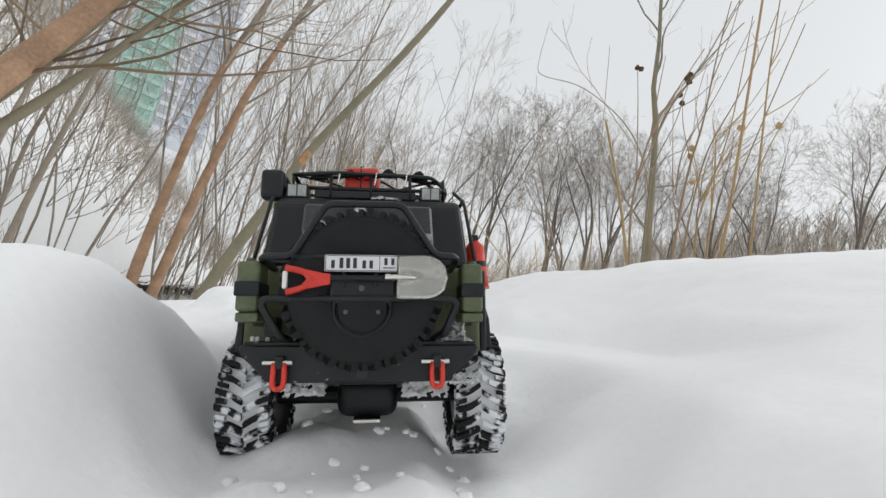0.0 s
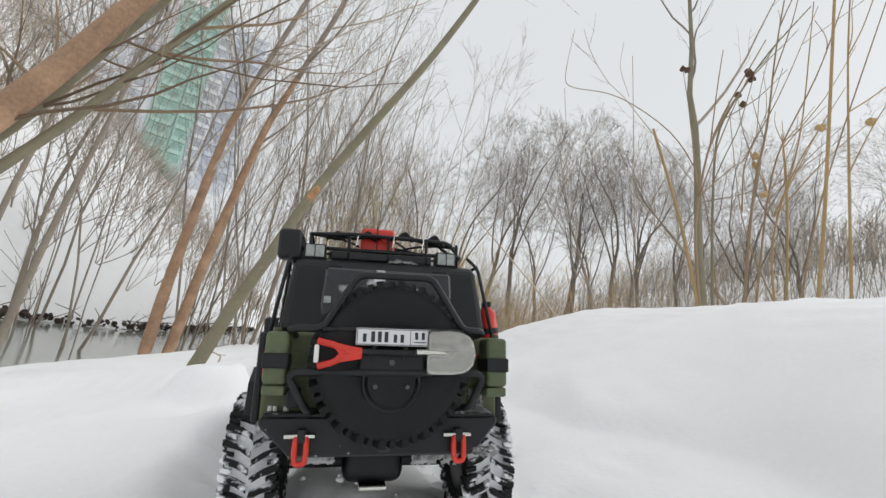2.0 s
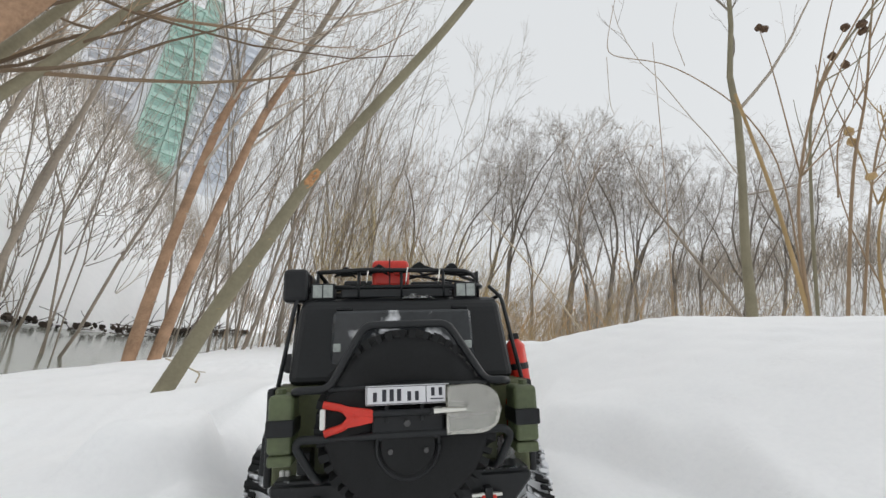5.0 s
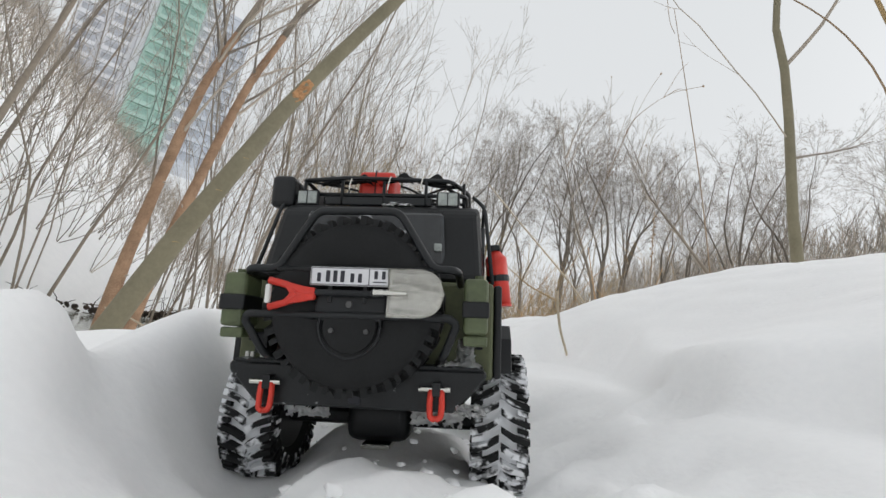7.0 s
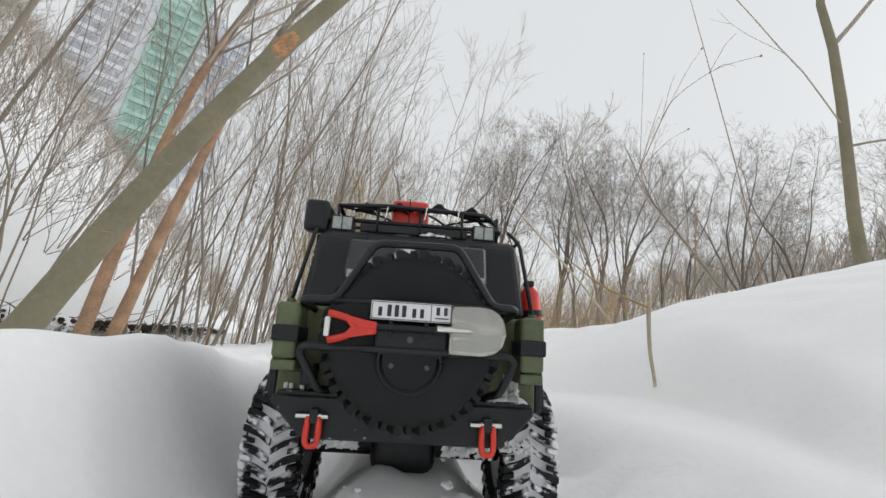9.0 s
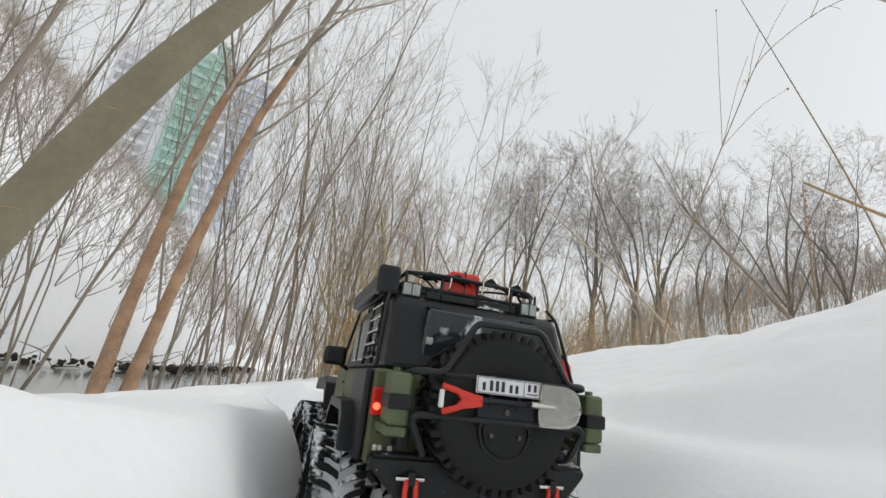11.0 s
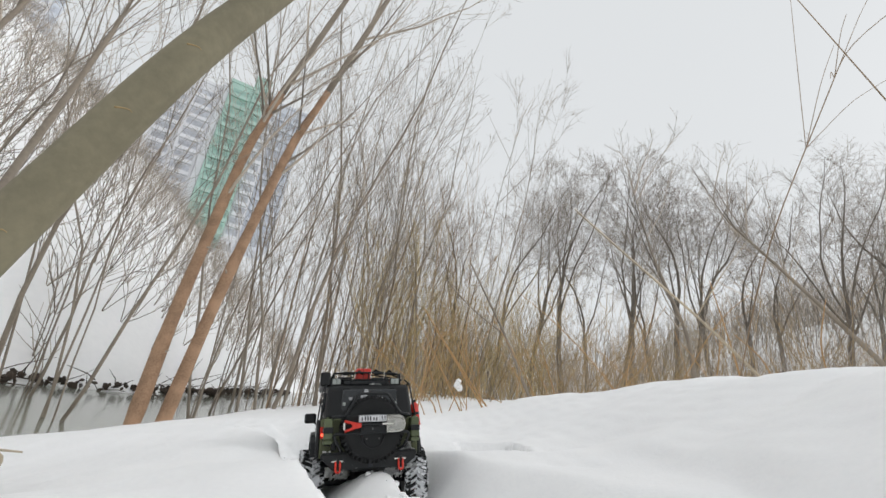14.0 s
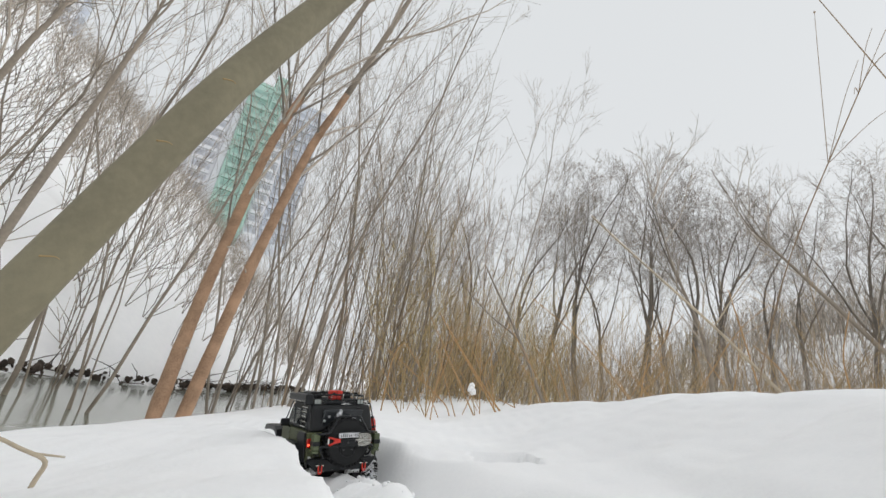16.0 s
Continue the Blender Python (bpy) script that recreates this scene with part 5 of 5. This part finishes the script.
part("shaft", disc(0.0021, 0.0021, -0.0225, 0.019, 10, "x", (0, -0.001, -0.0105)), M_BLACK, shovel)


def blade():
    """Dished steel blade with a rounded end and a raised socket."""
    bm = bmesh.new()
    grid = {}
    for i in range(15):
        u = i / 14
        x = 0.0235 + 0.0355 * u
        half = 0.0148 * (1 if u < 0.5 else math.sqrt(max(0.0, 1 - ((u - 0.5) / 0.5) ** 2.4))) + 0.0002
        for j in range(11):
            v = j / 5 - 1
            y = -0.0035 + 0.0028 * (1 - v * v) * (1 - 0.5 * u) - 0.0022 * math.exp(-(v / 0.16) ** 2) * max(0, 1 - u / 0.55)
            grid[i, j] = bm.verts.new((x, y, -0.0095 + v * half))
    for i in range(14):
        for j in range(10):
            bm.faces.new((grid[i, j], grid[i + 1, j], grid[i + 1, j + 1], grid[i, j + 1]))
    bmesh.ops.solidify(bm, geom=bm.faces[:], thickness=0.0006)
    return bm


part("blade", blade(), M_SILVER, shovel, "bright steel blade", True)
part("socket", disc(0.0024, 0.0013, 0.0155, 0.036, 10, "x", (0, -0.0042, -0.0098)), M_SILVER, shovel)
part("socket_clip", block(0.0135, 0.021, -0.0044, 0.001, -0.0125, -0.0085, 0.0007), M_STEEL_BLACK, shovel)

# olive cans on the rear corners
TAIL_X = {-1: -0.0862, 1: 0.079}
for s in (-1, 1):
    x = s * 0.078
    can = part("jerry_can", block(x - 0.0077, x + 0.0077, 0.006, 0.03, -0.033, 0.002, 0.003, seg=3), M_CAN_OLIVE, car, "olive jerry can with a black strap")
    part("strap", block(x - 0.0084, x + 0.0084, 0.0045, 0.0315, -0.0225, -0.0125, 0.0012), M_BLACK, can)
    part("can_cap", disc(0.003, 0.003, 0.001, 0.005, 10, "z", (x + s * 0.002, 0.018, 0)), M_CAN_OLIVE, can)
    part("can_base", block(x - 0.0075, x + 0.0075, 0.008, 0.046, -0.04, -0.0335, 0.0015), M_CAN_OLIVE, can)
    lamp = part("tail_light", block(TAIL_X[s] - 0.0045, TAIL_X[s] + 0.0045, 0.040, 0.0465, -0.030, -0.010, 0.0012), M_TAIL, car, "red tail light")
    part("lit_lamp", disc(0.0026, 0.0028, 0.0388, 0.043, 12, "y", (TAIL_X[s] + s * 0.0006, 0, -0.0235)), M_GLOW, lamp, "glowing red lamp")
    part("vent", block(s * 0.078 - 0.0055, s * 0.078 + 0.0055, 0.0435, 0.0462, -0.0425, -0.0390, 0.0008), M_BLACK, car)
for x0, x1, z in ((-0.0845, -0.0815, -0.0550), (-0.0808, -0.0778, -0.0552), (-0.0735, -0.0700, -0.0555)):
    part("badge_mark", block(x0, x1, 0.0432, 0.0455, z, z + 0.0052, 0.0006, seg=1), M_WHITE, car, "white badge bar")
part("exhaust_box", block(-0.071, -0.062, 0.028, 0.046, -0.05, -0.036, 0.0015), M_BLACK, car)

# roof rack
rack = new("roof_rack")
rack.location = (0, 0.018, 0)
rack.parent = car
tagged(rack, "black tube roof rack tied with cords")
for name, lines, r in (("lower_ring", [[(-0.070, 0.062, 0.0785), (0.068, 0.062, 0.0785), (0.070, 0.24, 0.0785), (-0.070, 0.24, 0.0785), (-0.070, 0.062, 0.0785)]], 0.0018),
                       ("upper_ring", [[(-0.068, 0.064, 0.091), (-0.03, 0.060, 0.0925), (0.055, 0.062, 0.0915), (0.070, 0.085, 0.0875), (0.070, 0.235, 0.0915), (-0.070, 0.235, 0.0915), (-0.068, 0.064, 0.091)]], 0.0019)):
    pipe(name, lines, r, M_STEEL_BLACK, rack)
for x, y in ((-0.068, 0.064), (-0.035, 0.061), (0.0, 0.061), (0.035, 0.061), (0.066, 0.07), (0.07, 0.12), (0.07, 0.18), (0.07, 0.236), (-0.07, 0.12), (-0.07, 0.18), (-0.07, 0.236), (0.0, 0.237)):
    pipe("post", [[(x, y, 0.069), (x, y, 0.092)]], 0.0014, M_STEEL_BLACK, rack)
for y in (0.085, 0.11, 0.135, 0.16, 0.185, 0.21):
    pipe("slat", [[(-0.07, y, 0.0785), (0.07, y, 0.0785)]], 0.0014, M_STEEL_BLACK, rack)
for k, (a, b, c) in enumerate((((-0.066, 0.066, 0.091), (-0.035, 0.12, 0.101), (0.0, 0.17, 0.095)), ((-0.02, 0.064, 0.092), (0.01, 0.11, 0.103), (0.05, 0.17, 0.094)), ((0.06, 0.066, 0.09), (0.03, 0.12, 0.099), (-0.03, 0.2, 0.094)), ((-0.06, 0.2, 0.09), (0.0, 0.13, 0.1), (0.066, 0.12, 0.089)))):
    pipe("cord", [[a, b, c]], 0.0012, M_RUBBER, rack, "black elastic cord", 6, 0.02)
for x in (-0.029, 0.003, 0.030):
    pipe("hook", [[(x, 0.059, 0.079), (x + 0.001, 0.057, 0.086), (x + 0.002, 0.06, 0.094), (x + 0.003, 0.064, 0.0945)]], 0.0007, M_SILVER, rack, "bright cord hook", 6, 0.003)
for x, z in ((-0.047, 0.0935), (-0.020, 0.0955), (0.014, 0.0975), (0.042, 0.0965)):
    part("knot", slab([(x - 0.009, z - 0.006), (x - 0.002, z + 0.001), (x + 0.002, z + 0.003), (x + 0.005, z), (x + 0.010, z - 0.007), (x + 0.004, z - 0.004), (x - 0.003, z - 0.004)], 0.064, 0.071, 0.001), M_RUBBER, rack, "black strap knot")
for a, b in (((-0.047, 0.066, 0.094), (-0.020, 0.066, 0.0925)), ((-0.020, 0.066, 0.0955), (0.014, 0.068, 0.0945)), ((0.014, 0.067, 0.0975), (0.066, 0.075, 0.0905)), ((0.042, 0.068, 0.0965), (0.069, 0.1, 0.089))):
    mid = tuple((p + q) / 2 - (0.004 if k == 2 else 0) for k, (p, q) in enumerate(zip(a, b)))
    pipe("cord", [[a, mid, b]], 0.0016, M_RUBBER, rack, "black elastic cord", 6, 0.01)
for s, x in ((-1, -0.0633), (1, 0.0533)):
    lamp = part("work_light", block(x - 0.0095, x + 0.0095, 0.0768, 0.09, 0.0675, 0.0815, 0.0015), M_BLACK, car, "square rear work light")
    part("lens", block(x - 0.0078, x + 0.0078, 0.0754, 0.0772, 0.0695, 0.080, 0.0006), M_LENS, lamp, "pale ribbed lens")
    part("lamp_frame", block(x - 0.0004, x + 0.0004, 0.0749, 0.0757, 0.0695, 0.080, 0), M_BLACK, lamp)
part("rack_plate", block(-0.049, 0.040, 0.0600, 0.0645, 0.0695, 0.0765, 0.001), M_STEEL_BLACK, rack)
can = part("fuel_can", block(-0.0245, 0.007, 0.088, 0.12, 0.0785, 0.1028, 0.004, seg=3), M_RED, car, "red plastic fuel can lying on the rack")
part("can_spout", disc(0.003, 0.003, 0.080, 0.088, 10, "y", (-0.004, 0, 0.092)), M_RED, can)
part("strap", block(-0.0102, -0.0092, 0.0870, 0.1212, 0.0780, 0.1036, 0.0003), M_BLACK, can)
bag = part("awning_bag", block(-0.0905, -0.0735, 0.084, 0.26, 0.074, 0.0925, 0.005, seg=3), M_TOP, car, "black rolled awning bag")
part("bag_end", block(-0.0945, -0.0745, 0.074, 0.088, 0.066, 0.0935, 0.0045, seg=3), M_BLACK, bag)
part("bracket", block(-0.078, -0.07, 0.08, 0.088, 0.062, 0.074, 0.001), M_BLACK, bag)
box_ = part("cargo_box", block(-0.055, -0.025, 0.15, 0.22, 0.08, 0.097, 0.003), M_BLACK, rack)
part("cargo_box", block(0.012, 0.056, 0.14, 0.22, 0.08, 0.094, 0.003), M_BLACK, rack)

# cage bars and side ladder
for s in (-1, 1):
    pipe("corner_bar", [[(s * 0.074, 0.08, 0.078), (s * 0.0835, 0.076, 0.068), (s * 0.0895, 0.052, 0.004)]], 0.0016, M_STEEL_BLACK, car)
    pipe("side_rail", [[(s * 0.083, 0.078, 0.07), (s * 0.083, 0.235, 0.07), (s * 0.0895, 0.285, 0.006)]], 0.0016, M_STEEL_BLACK, car)
ladder = new("side_ladder")
ladder.parent = car
tagged(ladder, "grey metal ladder on the side window")
for y in (0.088, 0.132):
    pipe("rail", [[(-0.0875, y, 0.008), (-0.0835, y, 0.066)]], 0.0013, M_STEEL_BLACK, ladder)
for k in range(5):
    z = 0.014 + 0.0115 * k
    part("rung", block(-0.0885 + 0.0008 * k, -0.0862 + 0.0008 * k, 0.087, 0.133, z - 0.0011, z + 0.0011, 0.0004), M_SILVER, ladder)

# fire extinguisher
ext = new("fire_extinguisher")
ext.parent = car
tagged(ext, "red extinguisher strapped to the side")
ext.matrix_local = pose(0.0945, 0.078, 0.0125, 0, -6, 0) @ Matrix.Scale(1.24, 4)
part("bottle", disc(0.0068, 0.0068, -0.017, 0.012, 18, "z"), M_RED, ext, "", True)
part("shoulder", disc(0.0068, 0.003, 0.012, 0.0165, 18, "z"), M_RED, ext)
part("valve", block(-0.003, 0.003, -0.004, 0.003, 0.0165, 0.0205, 0.0008), M_BLACK, ext)
part("strap", disc(0.0072, 0.0072, -0.003, 0.001, 18, "z"), M_BLACK, ext)
part("foot", disc(0.0072, 0.0072, -0.0185, -0.017, 18, "z"), M_RED, ext)

# underbody
part("chassis", block(-0.032, 0.032, 0.06, 0.46, -0.088, -0.066, 0.003), M_BLACK, car)
for y in (0.138, 0.43):
    axle = part("axle", disc(0.0075, 0.0075, -0.082, 0.082, 14, "x", (0, y, -0.105)), M_BLACK, car)
    part("differential", block(-0.027, 0.027, y - 0.026, y + 0.022, -0.122, -0.088, 0.010, seg=3), M_BLACK, axle, "", True)
    part("skid_plate", block(-0.012, 0.012, y - 0.03, y + 0.02, -0.126, -0.122, 0.001), M_SILVER, axle)
    for s in (-1, 1):
        part("shock_absorber", disc(0.0055, 0.0055, -0.098, -0.05, 12, "z", (s * 0.055, y - 0.014, 0)), M_STEEL_BLACK, axle)
        part("link", block(s * 0.04 - 0.004, s * 0.04 + 0.004, y + (0.0 if y < 0.2 else -0.12), y + (0.12 if y < 0.2 else 0.0), -0.111, -0.103, 0.002), M_BLACK, axle)
part("front_bumper", block(-0.085, 0.085, 0.488, 0.506, -0.07, -0.05, 0.004), M_BUMPER, car)


# snow caught on the car
def clump(x0, x1, y0, y1, z0, z1, seed, n=26):
    """A lumpy patch of clinging snow that thins out at its rim."""
    r = np.random.RandomState(seed)
    bm = bmesh.new()
    g, o = {}, r.uniform(0, 9)
    for i in range(n + 1):
        for j in range(n // 2 + 1):
            u, v = i / n, j / (n // 2)
            lump = 0.5 + 0.5 * noise.noise((u * 5 + o, v * 3, o)) + 0.35 * noise.noise((u * 14, v * 8 + o, 1))
            rim = min(1, 5 * min(u, 1 - u, v, 1 - v))
            g[i, j] = bm.verts.new((x0 + (x1 - x0) * u + 0.0008 * r.normal(), y0 + (y1 - y0) * v + 0.0006 * r.normal(), z0 + (z1 - z0) * lump * rim - 0.0006))
    for i in range(n):
        for j in range(n // 2):
            q = (g[i, j], g[i + 1, j], g[i + 1, j + 1], g[i, j + 1])
            if noise.noise((i * 0.22 + o, j * 0.22, 4)) > -0.3:
                bm.faces.new(q)
    for v in [v for v in bm.verts if not v.link_faces]:
        bm.verts.remove(v)
    bmesh.ops.solidify(bm, geom=bm.faces[:], thickness=0.0012)
    return bm


def crust(x0, x1, z0, z1, y, seed, n=30):
    """Snow sprayed against an upright face."""
    bm = clump(x0, x1, z0, z1, 0, 0.006, seed, n)
    for v in bm.verts:
        v.co = Vector((v.co.x, y - v.co.z, v.co.y))
    return bm


for k, (name, bm) in enumerate((("bumper_snow", clump(0.052, 0.084, 0.031, 0.058, -0.0535, -0.0475, 70)), ("bumper_snow", clump(-0.05, 0.03, 0.031, 0.04, -0.0535, -0.0505, 71)), ("rail_snow", crust(0.066, 0.078, -0.054, -0.036, 0.043, 72)),
                                ("frame_snow", crust(-0.070, -0.034, -0.100, -0.084, 0.09, 73)), ("frame_snow", crust(0.03, 0.07, -0.102, -0.084, 0.09, 74)), ("axle_snow", clump(-0.075, 0.075, 0.128, 0.145, -0.0975, -0.0915, 75, 40)), ("roof_snow", clump(0.0, 0.026, 0.072, 0.084, 0.0685, 0.0735, 76)),
                                ("bumper_snow", crust(0.064, 0.086, -0.0845, -0.077, 0.0315, 77)))):
    tagged(part(name, bm, M_SNOW, car, "clinging snow", True), kind="stuff")

# loose clods thrown up beside the wheels
def snow_clods():
    r = np.random.RandomState(90)
    bm = bmesh.new()
    for _ in range(420):
        y = r.uniform(0.35, 3.6)
        u = r.uniform(-0.09, 0.1)
        x = float(np.interp(y, TRACK_Y, TRACK_X)) + u
        size = min(r.gamma(2.0, 0.0014) + 0.0012, 0.0055)
        made = bmesh.ops.create_icosphere(bm, subdivisions=2, radius=size, matrix=Matrix.Translation((x, y, h1(x, y) + size * 0.2)) @ Matrix.Diagonal((1, 1, 0.7, 1)))
        for v in made["verts"]:
            v.co += Vector(r.normal(0, size * 0.12, 3))
    tagged(part("snow_clods", bm, M_SNOW, None, "crumbled loose snow clods in the driven trench", True), category="snow", kind="stuff")


snow_clods()

# wheels
TYRE, RIM = tyre_mesh(0.056, 0.042), rim_mesh()
wheels = []
for x, y, z in ((-0.0985, 0.138, -0.1035), (0.0985, 0.138, -0.1035), (-0.0985, 0.43, -0.1), (0.0985, 0.43, -0.1)):
    wheel = new("wheel")
    wheel.parent = car
    tagged(wheel, "chunky black off-road wheel with snow in the tread")
    for name, me in (("tyre", TYRE), ("rim", RIM)):
        ob = new(name, me)
        ob.parent = wheel
        if x > 0:
            ob.matrix_local = pose(0, 0, 0, 0, 0, 180)
    wheels.append((wheel, x, y, z))
CAR = [
    (0, 0.123, 0.528, 0.484, -1.4, -11.7, -8.7),
    (0.5, 0.170, 0.712, 0.571, -2.8, -5.7, -5.6),
    (1, 0.159, 0.772, 0.579, -1.9, -7.8, -5.6),
    (1.5, 0.159, 0.786, 0.564, -2.0, -8.0, -1.9),
    (2, 0.162, 0.799, 0.559, -2.5, -7.6, 1.0),
    (2.5, 0.161, 0.813, 0.551, -2.3, -6.9, 0.7),
    (3, 0.161, 0.837, 0.553, -1.7, -7.3, 0.7),
    (5.5, 0.112, 1.254, 0.560, 0.2, -12.1, -7.2),
    (6, 0.095, 1.372, 0.524, 1.6, -12.8, -10.7),
    (6.5, 0.092, 1.465, 0.505, 3.2, -8.9, -17.0),
    (7, 0.092, 1.535, 0.502, 2.3, -8.3, -18.1),
    (7.5, 0.099, 1.587, 0.497, 1.9, -6.5, -17.6),
    (8, 0.107, 1.665, 0.502, 2.3, -7.9, -18.2),
    (8.5, 0.112, 1.758, 0.506, 2.8, -11.3, -16.4),
    (9, 0.149, 1.855, 0.515, 0.7, -6.7, -10.6),
    (9.2, 0.170, 1.897, 0.510, 0.3, -3.3, -8.4),
    (11.5, 0.217, 2.383, 0.485, -1.3, -1.6, 9.9),
    (12, 0.189, 2.500, 0.500, -6.4, -6.7, 10.9),
    (12.5, 0.164, 2.620, 0.493, -5.1, -6.0, 12.1),
    (13, 0.146, 2.747, 0.483, -4.1, -0.7, 12.6),
    (13.5, 0.085, 2.862, 0.474, -3.7, -8.6, 8.9),
    (14, 0.054, 2.973, 0.476, -7.3, -9.3, 9.6),
    (14.5, 0.044, 3.079, 0.457, -7.0, -1.6, 11.7),
    (15, 0.017, 3.151, 0.444, -4.6, -4.4, 17.5),
    (15.5, -0.005, 3.209, 0.433, -1.5, -4.7, 22.1),
    (16, -0.044, 3.278, 0.428, -2.2, -8.4, 26.8),
]


def motions():
    walk(car, [(t, pose(x, y, z, rx, ry, rz)) for t, x, y, z, rx, ry, rz in CAR])
    ts = np.array([r[0] for r in CAR])
    path = np.array([[r[1], r[2]] for r in CAR])
    yaw = np.array([r[6] for r in CAR])
    run = np.concatenate([[0], np.cumsum(np.linalg.norm(np.diff(path, axis=0), axis=1))])
    for wheel, x, y, z in wheels:
        rows = []
        for t in np.arange(0, 16.01, 0.2):
            spin = -math.degrees(np.interp(t, ts, run) / 0.057)
            rate = (np.interp(t + 0.5, ts, yaw) - np.interp(t - 0.3, ts, yaw)) / max(0.06, np.interp(t + 0.5, ts, run) - np.interp(t - 0.3, ts, run))
            steer = float(np.clip(math.degrees(math.atan(0.295 * radians(rate))), -26, 26)) if y > 0.3 else 0.0
            rows.append((float(t), pose(x, y, z, spin, 0, steer)))
        walk(wheel, rows)


motions()
